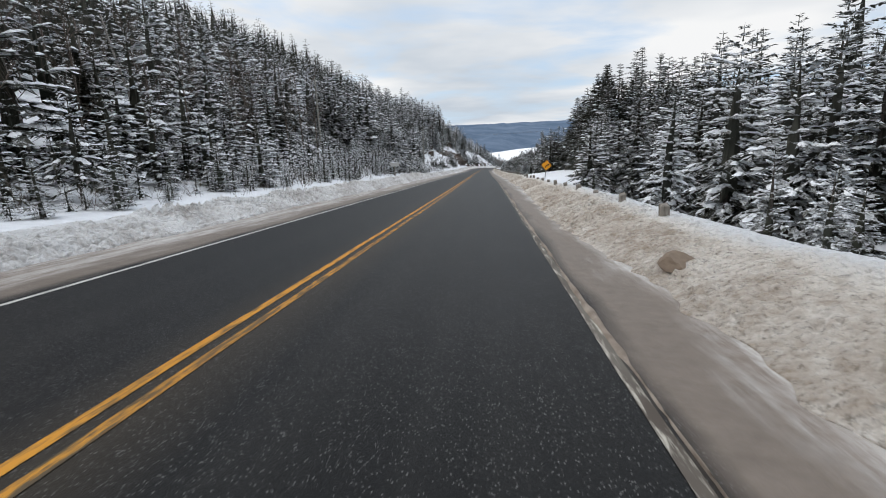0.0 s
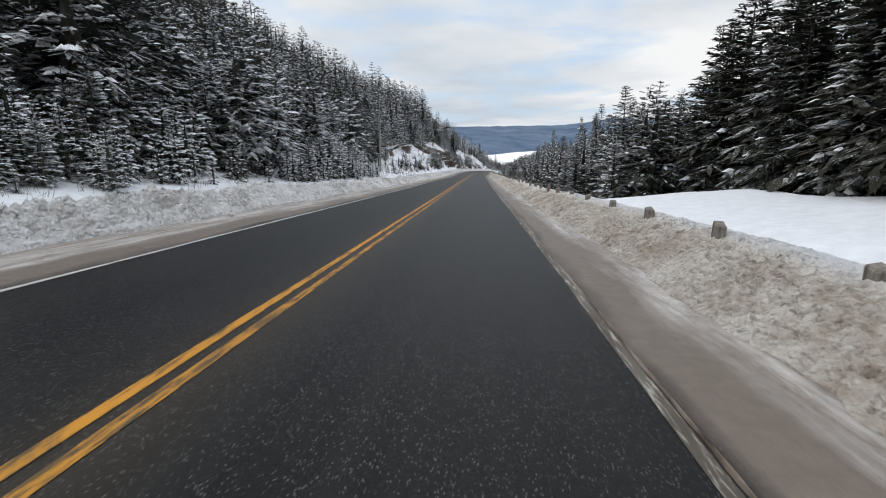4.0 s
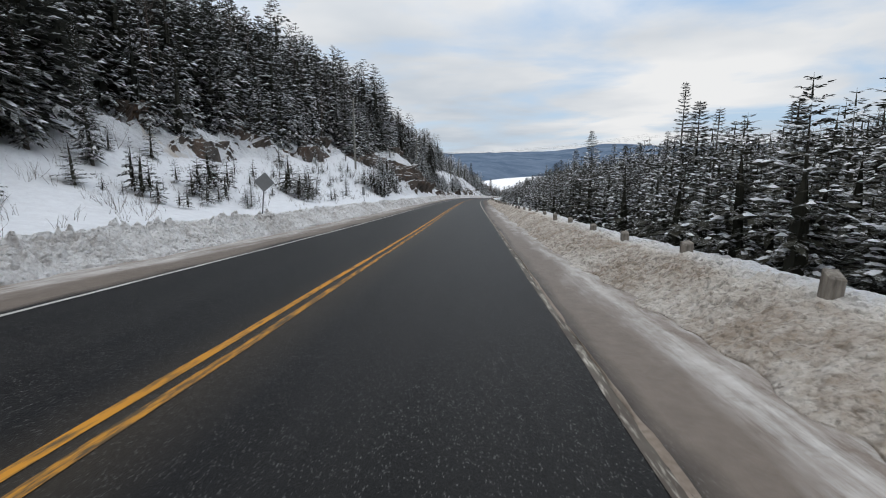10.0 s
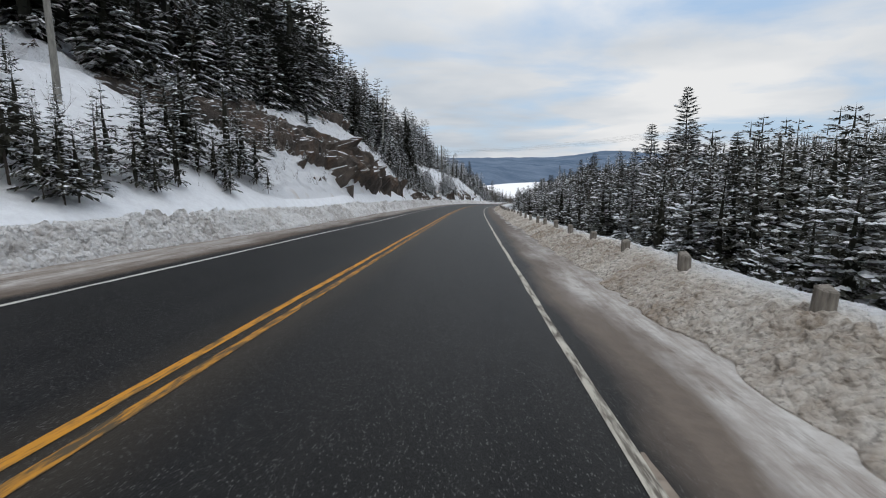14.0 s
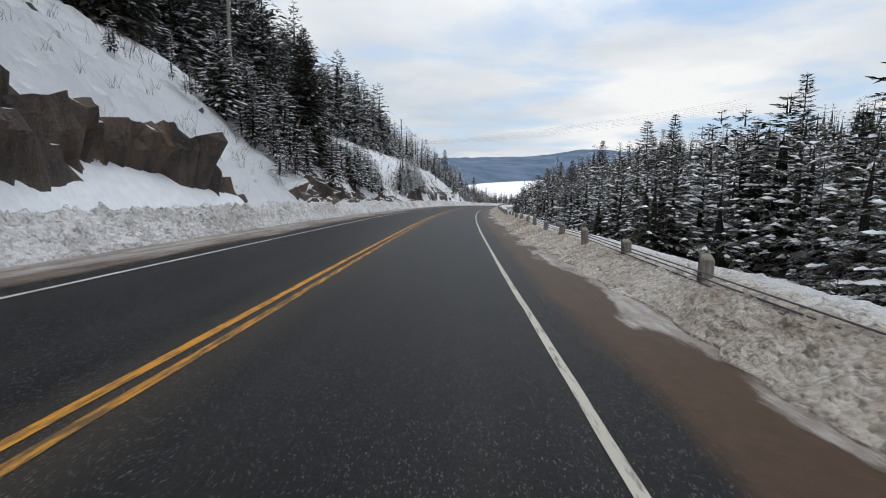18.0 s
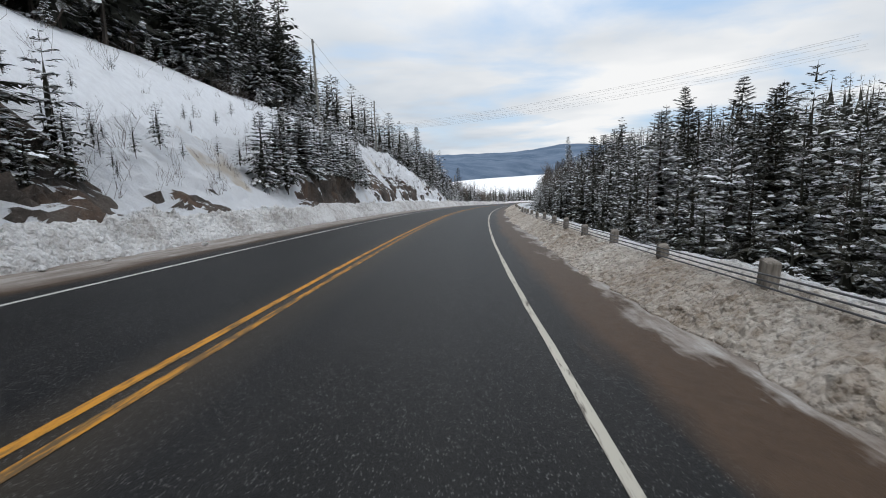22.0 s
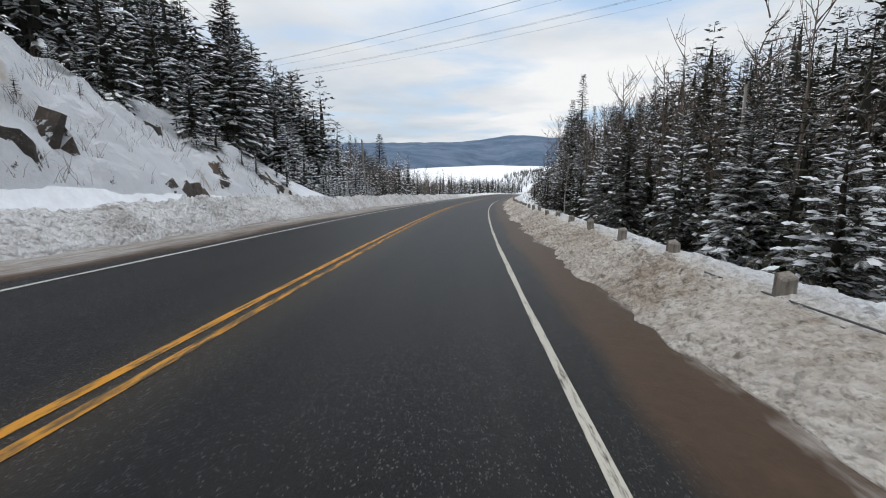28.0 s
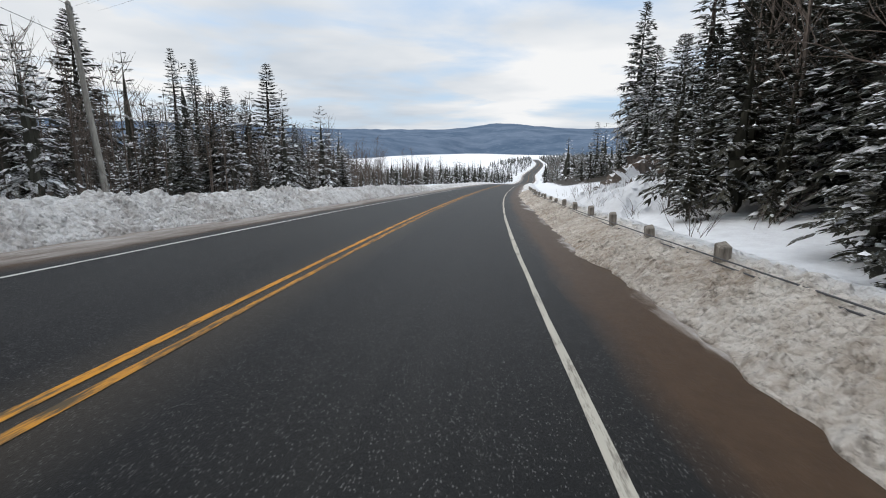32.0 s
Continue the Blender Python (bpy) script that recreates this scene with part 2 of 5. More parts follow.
class Nodes:
    """Short names for the nodes of one material."""

    def __init__(self, name, rough=0.9, spec=0.3):
        self.m, self.n, self.l, self.b = material(name, rough, spec)

    def link(self, a, b):
        self.l.new(a, b)

    def where(self, kind="Object"):
        return self.n.new("ShaderNodeTexCoord").outputs[kind]

    def scaled(self, vec, scale, loc=(0, 0, 0)):
        m = self.n.new("ShaderNodeMapping")
        m.inputs["Scale"].default_value = scale
        m.inputs["Location"].default_value = loc
        self.link(vec, m.inputs["Vector"])
        return m.outputs[0]

    def noise(self, vec, scale, detail=4.0, rough=0.55):
        t = self.n.new("ShaderNodeTexNoise")
        t.inputs["Scale"].default_value, t.inputs["Detail"].default_value, t.inputs["Roughness"].default_value = scale, detail, rough
        self.link(vec, t.inputs["Vector"])
        return t.outputs[0]

    def cells(self, vec, scale, feature="F1", out="Distance"):
        t = self.n.new("ShaderNodeTexVoronoi")
        t.feature = feature
        t.inputs["Scale"].default_value = scale
        self.link(vec, t.inputs["Vector"])
        return t.outputs[out]

    def ramp(self, fac, lo, hi, a=(0, 0, 0), b=(1, 1, 1)):
        if lo < 0 or hi > 1:
            fac, lo, hi = self.math("DIVIDE", self.math("SUBTRACT", fac, lo), hi - lo), 0.0, 1.0
        t = self.n.new("ShaderNodeValToRGB")
        e = t.color_ramp.elements
        e[0].position, e[1].position = lo, hi
        e[0].color, e[1].color = (*a, 1), (*b, 1)
        self.link(fac, t.inputs[0])
        return t.outputs[0]

    def mix(self, fac, a, b):
        t = self.n.new("ShaderNodeMix")
        t.data_type = "RGBA"
        for v, s in ((fac, 0), (a, 6), (b, 7)):
            if isinstance(v, (int, float)):
                t.inputs[s].default_value = v
            elif isinstance(v, tuple):
                t.inputs[s].default_value = (*v, 1)
            else:
                self.link(v, t.inputs[s])
        return t.outputs[2]

    def math(self, op, a, b=0.0):
        t = self.n.new("ShaderNodeMath")
        t.operation = op
        for i, v in enumerate((a, b)):
            if isinstance(v, (int, float)):
                t.inputs[i].default_value = v
            else:
                self.link(v, t.inputs[i])
        return t.outputs[0]

    def up(self):
        g = self.n.new("ShaderNodeNewGeometry")
        s = self.n.new("ShaderNodeSeparateXYZ")
        self.link(g.outputs["Normal"], s.inputs[0])
        return s.outputs[2]

    def split(self, vec):
        s = self.n.new("ShaderNodeSeparateXYZ")
        self.link(vec, s.inputs[0])
        return s.outputs

    def colour(self, c):
        if isinstance(c, tuple):
            self.b.inputs["Base Color"].default_value = (*c, 1)
        else:
            self.link(c, self.b.inputs["Base Color"])

    def bump(self, height, strength, distance):
        t = self.n.new("ShaderNodeBump")
        t.inputs["Strength"].default_value, t.inputs["Distance"].default_value = strength, distance
        self.link(height, t.inputs["Height"])
        self.link(t.outputs[0], self.b.inputs["Normal"])

    def random(self):
        return self.n.new("ShaderNodeObjectInfo").outputs["Random"]

    def island(self):
        return self.n.new("ShaderNodeNewGeometry").outputs["Random Per Island"]


def mat_asphalt():
    """The carriageway, and beyond its edge lines a sanded shoulder with packed snow."""
    k = Nodes("asphalt", 0.50, 0.09)
    uv = k.where("UV")
    d, p = k.split(uv)[0], k.split(uv)[1]
    o = k.where()
    fine = k.noise(o, 70, 3, 0.7)
    c = k.ramp(fine, 0.30, 0.75, (0.003, 0.0032, 0.0036), (0.009, 0.0094, 0.0102))
    st = k.math("LESS_THAN", k.cells(o, 42), 0.25)
    pale = k.math("GREATER_THAN", k.noise(o, 17, 3, 0.7), 0.51)
    c = k.mix(k.math("MULTIPLY", k.math("MULTIPLY", st, pale), 0.8), c, (0.25, 0.246, 0.24))
    c = k.mix(k.math("MULTIPLY", k.ramp(k.noise(o, 34, 4, 0.75), 0.56, 0.66), 0.5), c, (0.050, 0.049, 0.048))
    streak = k.noise(k.scaled(uv, (1.3, 0.015, 1.0)), 1.0, 4, 0.6)
    c = k.mix(k.math("MULTIPLY", k.ramp(streak, 0.42, 0.68), 0.30), c, (0.036, 0.035, 0.033))
    # right lane lighter: glare off the asphalt is put into its colour
    c = k.mix(k.math("MULTIPLY", k.ramp(d, 0.0, 1.2), 0.14), c, (0.046, 0.045, 0.042))
    patch = k.noise(k.scaled(uv, (0.35, 0.06, 1.0)), 1.0, 3, 0.5)
    c = k.mix(k.math("MULTIPLY", k.ramp(patch, 0.50, 0.70), 0.35), c, (0.012, 0.012, 0.013))
    ad = k.math("ABSOLUTE", d)
    wob = k.math("MULTIPLY", k.math("SUBTRACT", k.noise(k.scaled(uv, (1.0, 0.22, 1)), 1.0, 5, 0.6), 0.5), 0.9)
    # fine sand blown against the middle lines and the edges
    mid = k.math("MULTIPLY", k.ramp(k.math("ABSOLUTE", k.math("ADD", d, -0.1)), 0.05, 0.75, (1, 1, 1), (0, 0, 0)), 0.28)
    c = k.mix(mid, c, (0.105, 0.085, 0.060))
    far_on = k.ramp(k.math("MULTIPLY", p, 0.001), 0.17, 0.21)
    late = k.math("MULTIPLY", far_on, 0.45)
    sand = k.ramp(k.math("SUBTRACT", k.math("ADD", ad, wob), late), 3.72, 4.05)
    grain = k.noise(o, 5, 6, 0.7)
    sandy = k.mix(far_on, k.mix(grain, (0.135, 0.110, 0.091), (0.290, 0.242, 0.203)), k.mix(grain, (0.044, 0.026, 0.015), (0.112, 0.070, 0.043)))
    # how early along the road: there the shoulder carries packed grey snow
    early = k.ramp(k.math("MULTIPLY", p, 0.001), 0.185, 0.215, (1, 1, 1), (0, 0, 0))
    left = k.math("LESS_THAN", d, 0.0)
    icy = k.math("MULTIPLY", k.ramp(k.math("ADD", ad, k.math("MULTIPLY", wob, 2.0)), 4.42, 4.92), k.math("MAXIMUM", early, k.math("MULTIPLY", left, 0.6)))
    tongues = k.noise(k.scaled(uv, (0.9, 0.30, 1), (4, 2, 0)), 1.0, 5, 0.62)
    late_ice = k.math("MULTIPLY", k.ramp(k.math("ADD", ad, k.math("MULTIPLY", k.math("SUBTRACT", tongues, 0.5), 3.0)), 5.20, 5.42), 0.75)
    icy = k.math("MAXIMUM", icy, late_ice)
    ruts = k.math("ADD", k.math("MULTIPLY", k.noise(k.scaled(uv, (2.4, 0.20, 1)), 1.0, 7, 0.72), 0.65), k.math("MULTIPLY", k.noise(k.scaled(uv, (5.0, 1.3, 1), (3, 1, 0)), 1.0, 7, 0.75), 0.35))
    ice = k.mix(k.ramp(ruts, 0.44, 0.57), (0.20, 0.163, 0.135), (0.56, 0.54, 0.515))
    rough_ice = k.noise(o, 2.2, 7, 0.72)
    ice = k.mix(k.math("MULTIPLY", k.ramp(rough_ice, 0.42, 0.60, (1, 1, 1), (0, 0, 0)), 0.55), ice, (0.36, 0.32, 0.29))
    ice = k.mix(k.math("MULTIPLY", k.ramp(k.noise(o, 3, 5, 0.7), 0.55, 0.72), 0.5), ice, (0.17, 0.14, 0.115))
    sandy = k.mix(k.math("MULTIPLY", sand, 0.85), c, sandy)
    k.colour(k.mix(icy, sandy, ice))
    k.bump(k.math("ADD", fine, k.math("MULTIPLY", k.math("MULTIPLY", k.math("ADD", ruts, k.math("MULTIPLY", grain, 0.5)), sand), 6.0)), 0.6, 0.009)
    return k.m


def mat_line(name, base, worn, amount, lost=False):
    """Road paint, worn through in flecks; lost: hidden under sand on one stretch."""
    k = Nodes(name, 0.7, 0.25)
    o = k.where()
    f = k.noise(k.scaled(k.where("UV"), (14, 1.5, 1)), 1.0, 7, 0.75)
    if lost:
        p = k.split(k.where("UV"))[1]
        f = k.math("SUBTRACT", f, k.math("MULTIPLY", k.ramp(k.math("ABSOLUTE", k.math("SUBTRACT", p, 80)), 80, 125, (1, 1, 1), (0, 0, 0)), 0.15))
    wear = k.ramp(f, amount, amount + 0.12)
    c = k.mix(wear, worn, base)
    c = k.mix(k.math("MULTIPLY", k.ramp(k.noise(o, 0.6, 4), 0.40, 0.70), 0.35), c, tuple(0.65 * v for v in base))
    k.colour(c)
    return k.m


def mat_snow(name, base, dirt, amount, lump=0.06, spots=0.3):
    k = Nodes(name, 0.75, 0.2)
    o = k.where()
    big = k.noise(o, 0.55, 5, 0.6)
    small = k.noise(o, 5.0, 6, 0.7)
    f = k.math("ADD", k.math("MULTIPLY", big, 0.5), k.math("MULTIPLY", small, 0.5))
    c = k.mix(k.ramp(f, 0.60 - amount * 0.30, 0.76 - amount * 0.25), base, dirt)
    grit = k.math("MULTIPLY", k.ramp(k.noise(o, 16, 5, 0.75), 0.54, 0.68), spots)
    c = k.mix(grit, c, tuple(0.40 * v for v in dirt))
    k.colour(c)
    k.bump(k.math("ADD", small, k.math("MULTIPLY", k.noise(o, 15, 5, 0.7), 0.5)), 1.0, lump)
    return k.m


def mat_bank(name, base, dirt, amount, lump=0.06, spots=0.3):
    """Ploughed snow: sanded towards the road, cleaner on its far side."""
    k = Nodes(name, 0.75, 0.2)
    o = k.where()
    u = k.split(k.where("UV"))[0]
    big = k.noise(o, 0.55, 5, 0.6)
    small = k.noise(o, 5.0, 6, 0.7)
    f = k.math("ADD", k.math("MULTIPLY", big, 0.5), k.math("MULTIPLY", small, 0.5))
    f = k.math("SUBTRACT", f, k.math("MULTIPLY", k.ramp(u, 0.42, 0.62), 0.30))
    c = k.mix(k.ramp(f, 0.60 - amount * 0.30, 0.76 - amount * 0.25), base, dirt)
    clean = k.ramp(u, 0.45, 0.70)
    c = k.mix(clean, c, (0.82, 0.83, 0.85))
    grit = k.math("MULTIPLY", k.math("MULTIPLY", k.ramp(k.noise(o, 13, 5, 0.75), 0.53, 0.66), spots), k.math("SUBTRACT", 1.0, clean))
    c = k.mix(grit, c, tuple(0.40 * v for v in dirt))
    k.colour(c)
    clods = k.math("ADD", k.math("MULTIPLY", k.cells(o, 4.5), -1.3), k.math("MULTIPLY", k.cells(o, 11.0), -0.7))
    k.bump(k.math("ADD", k.math("ADD", small, clods), k.math("MULTIPLY", k.noise(o, 13, 5, 0.7), 0.6)), 1.0, lump)
    return k.m


def mat_ground():
    """Forest floor: snow on the flatter places, dark litter and stems where it is steep or under trees."""
    k = Nodes("snowy_ground", 0.85, 0.2)
    o = k.where()
    uv = k.where("UV")
    n = k.noise(o, 0.35, 6, 0.65)
    n2 = k.noise(o, 2.2, 5, 0.7)
    litter = k.mix(n2, (0.026, 0.024, 0.021), (0.072, 0.063, 0.053))
    snow = k.mix(k.ramp(n2, 0.35, 0.75), (0.80, 0.82, 0.85), (0.68, 0.69, 0.72))
    f = k.math("ADD", k.math("MULTIPLY", n, 0.55), k.math("MULTIPLY", n2, 0.45))
    wood = k.split(uv)[1]
    f = k.math("SUBTRACT", k.math("ADD", f, 0.30), k.math("MULTIPLY", wood, 0.40))
    c = k.mix(k.ramp(f, 0.45, 0.56), litter, snow)
    k.colour(c)
    k.bump(k.math("ADD", n2, k.math("MULTIPLY", k.noise(o, 9, 4), 0.35)), 0.7, 0.12)
    return k.m


def mat_rock(name, bare, fine=1.1, patchy=0.9):
    """Granite; snow lies where the stone is flat enough. bare: how flat that is; fine and patchy: grain and strength of the snow's patches."""
    k = Nodes(name, 0.85, 0.25)
    o = k.where()
    n = k.noise(o, 0.5, 6, 0.6)
    n2 = k.noise(o, 3.5, 6, 0.7)
    c = k.mix(k.ramp(n, 0.35, 0.65), (0.058, 0.052, 0.048), (0.150, 0.122, 0.102))
    c = k.mix(k.math("MULTIPLY", k.ramp(k.noise(k.scaled(o, (1, 1, 0.25), (7, 3, 1)), 0.8, 5), 0.50, 0.66), 0.55), c, (0.19, 0.115, 0.075))
    c = k.mix(k.math("MULTIPLY", k.ramp(n2, 0.50, 0.72), 0.6), c, (0.028, 0.027, 0.028))
    c = k.mix(k.math("MULTIPLY", k.ramp(k.noise(o, 11, 5), 0.58, 0.70), 0.5), c, (0.24, 0.22, 0.20))
    open_snow = k.split(k.where("UV"))[1]
    f = k.math("ADD", k.up(), k.math("MULTIPLY", k.math("SUBTRACT", k.noise(o, fine, 7, 0.7), 0.5), patchy))
    f = k.math("ADD", f, k.math("MULTIPLY", open_snow, 0.75))
    snow = k.mix(n2, (0.82, 0.84, 0.87), (0.70, 0.71, 0.74))
    stain = k.math("MULTIPLY", k.ramp(k.noise(k.scaled(o, (1, 1, 0.5), (2, 9, 4)), 0.22, 4), 0.62, 0.70), 0.55)
    snow = k.mix(stain, snow, (0.42, 0.30, 0.15))
    k.colour(k.mix(k.ramp(f, bare, bare + 0.07), c, snow))
    k.bump(k.math("ADD", n2, k.math("MULTIPLY", k.noise(o, 14, 5, 0.7), 0.5)), 0.9, 0.16)
    return k.m


def mat_foliage(name, a, b, snow):
    """Needles, with thin snow in the upper side's grain."""
    k = Nodes(name, 0.8, 0.2)
    o = k.where()
    r = k.random()
    c = k.mix(k.island(), a, b)
    c = k.mix(k.math("MULTIPLY", r, 0.35), c, (0.050, 0.042, 0.028))
    fine = k.math("ADD", k.math("MULTIPLY", k.noise(o, 16.0, 4, 0.7), 0.6), k.math("MULTIPLY", k.noise(o, 2.3, 3, 0.6), 0.4))
    f = k.math("ADD", k.math("MULTIPLY", k.up(), 0.22), fine)
    c = k.mix(k.math("MULTIPLY", k.ramp(f, 0.74 - snow, 0.84 - snow), 0.8), c, (0.64, 0.66, 0.69))
    k.colour(c)
    return k.m


def mat_tufts(name):
    """Snow on boughs, with dark needles sticking through it."""
    k = Nodes(name, 0.8, 0.2)
    o = k.where()
    f = k.math("ADD", k.math("MULTIPLY", k.noise(o, 3.0, 3, 0.6), 0.5), k.math("MULTIPLY", k.noise(o, 11.0, 5, 0.75), 0.5))
    k.colour(k.mix(k.ramp(f, 0.58, 0.66), (0.84, 0.86, 0.89), (0.08, 0.082, 0.07)))
    k.bump(k.noise(o, 9.0, 4), 0.8, 0.05)
    return k.m


def mat_bark(name, a, b):
    k = Nodes(name, 0.9, 0.2)
    o = k.where()
    n = k.noise(k.scaled(o, (9, 9, 1.6)), 1.0, 5, 0.7)
    k.colour(k.mix(k.ramp(n, 0.35, 0.65), a, b))
    k.bump(n, 0.6, 0.02)
    return k.m


def mat_plain(name, base, rough=0.6, metal=0.0, vary=0.35, scale=6.0):
    k = Nodes(name, rough, 0.4)
    o = k.where()
    n = k.noise(o, scale, 5, 0.65)
    k.colour(k.mix(n, tuple(v * (1 - vary) for v in base), tuple(min(1, v * (1 + vary)) for v in base)))
    k.b.inputs["Metallic"].default_value = metal
    k.bump(n, 0.25, 0.01)
    return k.m


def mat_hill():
    k = Nodes("hazed_far_forest", 1.0, 0.0)
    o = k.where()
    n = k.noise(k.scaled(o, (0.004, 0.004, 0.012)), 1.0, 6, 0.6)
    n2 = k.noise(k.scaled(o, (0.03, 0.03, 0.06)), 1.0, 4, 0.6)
    # the haze of distance is put into the forest's colour as blue-grey
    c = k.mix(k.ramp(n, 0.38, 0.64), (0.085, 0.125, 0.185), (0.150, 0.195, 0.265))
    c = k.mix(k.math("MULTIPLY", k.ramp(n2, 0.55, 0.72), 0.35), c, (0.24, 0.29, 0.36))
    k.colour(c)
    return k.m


ASPHALT = mat_asphalt()
WHITE_LINE = mat_line("white_road_paint", (0.50, 0.47, 0.40), (0.075, 0.060, 0.048), 0.36, True)
LEFT_LINE = mat_line("thin_white_road_paint", (0.55, 0.54, 0.51), (0.07, 0.066, 0.06), 0.36)
FADED_YELLOW = mat_line("faded_yellow_road_paint", (0.52, 0.235, 0.026), (0.085, 0.062, 0.034), 0.455)
YELLOW_LINE = mat_line("yellow_road_paint", (0.56, 0.25, 0.025), (0.10, 0.072, 0.036), 0.40)
BANK_SNOW = mat_bank("ploughed_snow", (0.87, 0.865, 0.86), (0.50, 0.465, 0.44), 0.47, 0.13, 0.35)
SAND_SNOW = mat_bank("sandy_ploughed_snow", (0.78, 0.725, 0.655), (0.44, 0.36, 0.285), 0.66, 0.14, 0.70)
GRIT = mat_snow("tan_grit", (0.32, 0.27, 0.22), (0.17, 0.13, 0.10), 0.6, 0.02, 0.4)
CLEAN_SNOW = mat_snow("fresh_snow", (0.84, 0.86, 0.89), (0.72, 0.73, 0.76), 0.2, 0.05, 0.0)
LAKE_SNOW = mat_snow("snow_on_lake_ice", (0.90, 0.91, 0.93), (0.82, 0.83, 0.86), 0.1, 0.02, 0.0)
GROUND = mat_ground()
ROCK = mat_rock("granite", 0.80)
SNOWY_ROCK = mat_rock("snow_plastered_granite", 0.70, 1.7, 2.0)
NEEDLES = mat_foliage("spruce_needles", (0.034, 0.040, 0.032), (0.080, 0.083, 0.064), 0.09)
# a darker needle colour with less thin snow in it
DARK_NEEDLES = mat_foliage("dark_spruce_needles", (0.022, 0.026, 0.020), (0.050, 0.050, 0.038), 0.02)
FAR_NEEDLES = mat_foliage("distant_spruce_needles", (0.034, 0.039, 0.033), (0.078, 0.080, 0.066), 0.10)
BRANCH_SNOW = mat_tufts("snow_on_branches")
BARK = mat_bark("spruce_bark", (0.045, 0.036, 0.030), (0.13, 0.11, 0.095))
PALE_BARK = mat_bark("birch_bark", (0.16, 0.145, 0.13), (0.42, 0.40, 0.37))
TWIG = mat_bark("bare_twigs", (0.07, 0.055, 0.045), (0.17, 0.14, 0.12))
WEATHERED = mat_bark("weathered_post_wood", (0.12, 0.105, 0.09), (0.33, 0.30, 0.26))
POLE_WOOD = mat_bark("weathered_pole_wood", (0.17, 0.165, 0.15), (0.34, 0.33, 0.30))
GALVANISED = mat_plain("galvanised_steel", (0.33, 0.34, 0.35), 0.45, 0.8, 0.3)
CABLE = mat_plain("dull_steel_cable", (0.10, 0.10, 0.105), 0.6, 0.5, 0.3)
SIGN_BACK = mat_plain("dull_aluminium", (0.20, 0.205, 0.21), 0.5, 0.4, 0.25)
SIGN_YELLOW = mat_plain("orange_yellow_sheeting", (0.86, 0.36, 0.012), 0.45, 0.0, 0.08)
SIGN_BLACK = mat_plain("black_sheeting", (0.014, 0.014, 0.014), 0.5, 0.0, 0.2)
SIGN_WHITE = mat_plain("white_sheeting", (0.70, 0.72, 0.70), 0.5, 0.0, 0.08)
PALE_PLATE = mat_plain("pale_grey_plate", (0.42, 0.42, 0.40), 0.6, 0.0, 0.2)
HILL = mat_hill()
CRACK = Nodes("dark_crack", 1.0, 0.0)
CRACK.colour((0.008, 0.008, 0.008))
CRACK = CRACK.m
STONE = mat_plain("brown_granite", (0.20, 0.15, 0.11), 0.85, 0.0, 0.45, 7.0)


# ---- mesh helpers ----
def mesh_object(name, verts, faces, mats, parent=None, label="", smooth=True, uv=None, slots=None):
    """One mesh object from arrays: faces all of one size. uv: two numbers for each vertex. slots: a material number for each face."""
    verts, faces = np.asarray(verts, np.float32).reshape(-1, 3), np.asarray(faces, np.int32)
    me = bpy.data.meshes.new(name)
    n, size = faces.shape
    me.vertices.add(len(verts))
    me.vertices.foreach_set("co", verts.ravel())
    me.loops.add(n * size)
    me.loops.foreach_set("vertex_index", faces.ravel())
    me.polygons.add(n)
    me.polygons.foreach_set("loop_start", np.arange(0, n * size, size, dtype=np.int32))
    me.polygons.foreach_set("loop_total", np.full(n, size, np.int32))
    me.polygons.foreach_set("use_smooth", np.full(n, smooth))
    for m in mats if isinstance(mats, (list, tuple)) else [mats]:
        me.materials.append(m)
    if slots is not None:
        me.polygons.foreach_set("material_index", np.asarray(slots, np.int32))
    if uv is not None:
        layer = me.uv_layers.new(name="UVMap")
        layer.data.foreach_set("uv", np.asarray(uv, np.float32)[faces.ravel()].ravel())
    me.update(calc_edges=True)
    me.validate()
    ob = new(name, me)
    if parent:
        ob.parent = parent
    if label:
        tagged(ob, label)
    return ob


def grid_faces(rows, cols):
    i, j = np.meshgrid(np.arange(rows - 1), np.arange(cols - 1), indexing="ij")
    a = (i * cols + j).ravel()
    return np.stack([a, a + 1, a + cols + 1, a + cols], 1)


def part(name, bm, mat, parent, label=""):
    me = bpy.data.meshes.new(name)
    bm.to_mesh(me)
    bm.free()
    me.materials.append(mat)
    ob = new(name, me)
    ob.parent = parent
    if label:
        tagged(ob, label)
    return ob


def thing(name, label, category, at, group="", turn=0.0, lean=(0.0, 0.0)):
    ob = new(name)
    ob.matrix_world = pose(*at, lean[0], lean[1], turn)
    return tagged(ob, label, category, group)


def tube(points, radii, sides=6):
    """Vertices and quads of a tube along points."""
    pts, radii = np.asarray(points, float), np.asarray(radii, float)
    ahead = np.gradient(pts, axis=0)
    ahead /= np.linalg.norm(ahead, axis=1, keepdims=True) + 1e-9
    side = np.cross(ahead, np.where(np.abs(ahead[:, 2:]) > 0.9, [[1.0, 0, 0]], [[0, 0, 1.0]]))
    side /= np.linalg.norm(side, axis=1, keepdims=True) + 1e-9
    up = np.cross(side, ahead)
    a = np.arange(sides) * 2 * np.pi / sides
    v = pts[:, None] + radii[:, None, None] * (np.cos(a)[None, :, None] * side[:, None] + np.sin(a)[None, :, None] * up[:, None])
    i, j = np.meshgrid(np.arange(len(pts) - 1), np.arange(sides), indexing="ij")
    q = np.stack([i * sides + j, i * sides + (j + 1) % sides, (i + 1) * sides + (j + 1) % sides, (i + 1) * sides + j], -1).reshape(-1, 4)
    return v.reshape(-1, 3), q


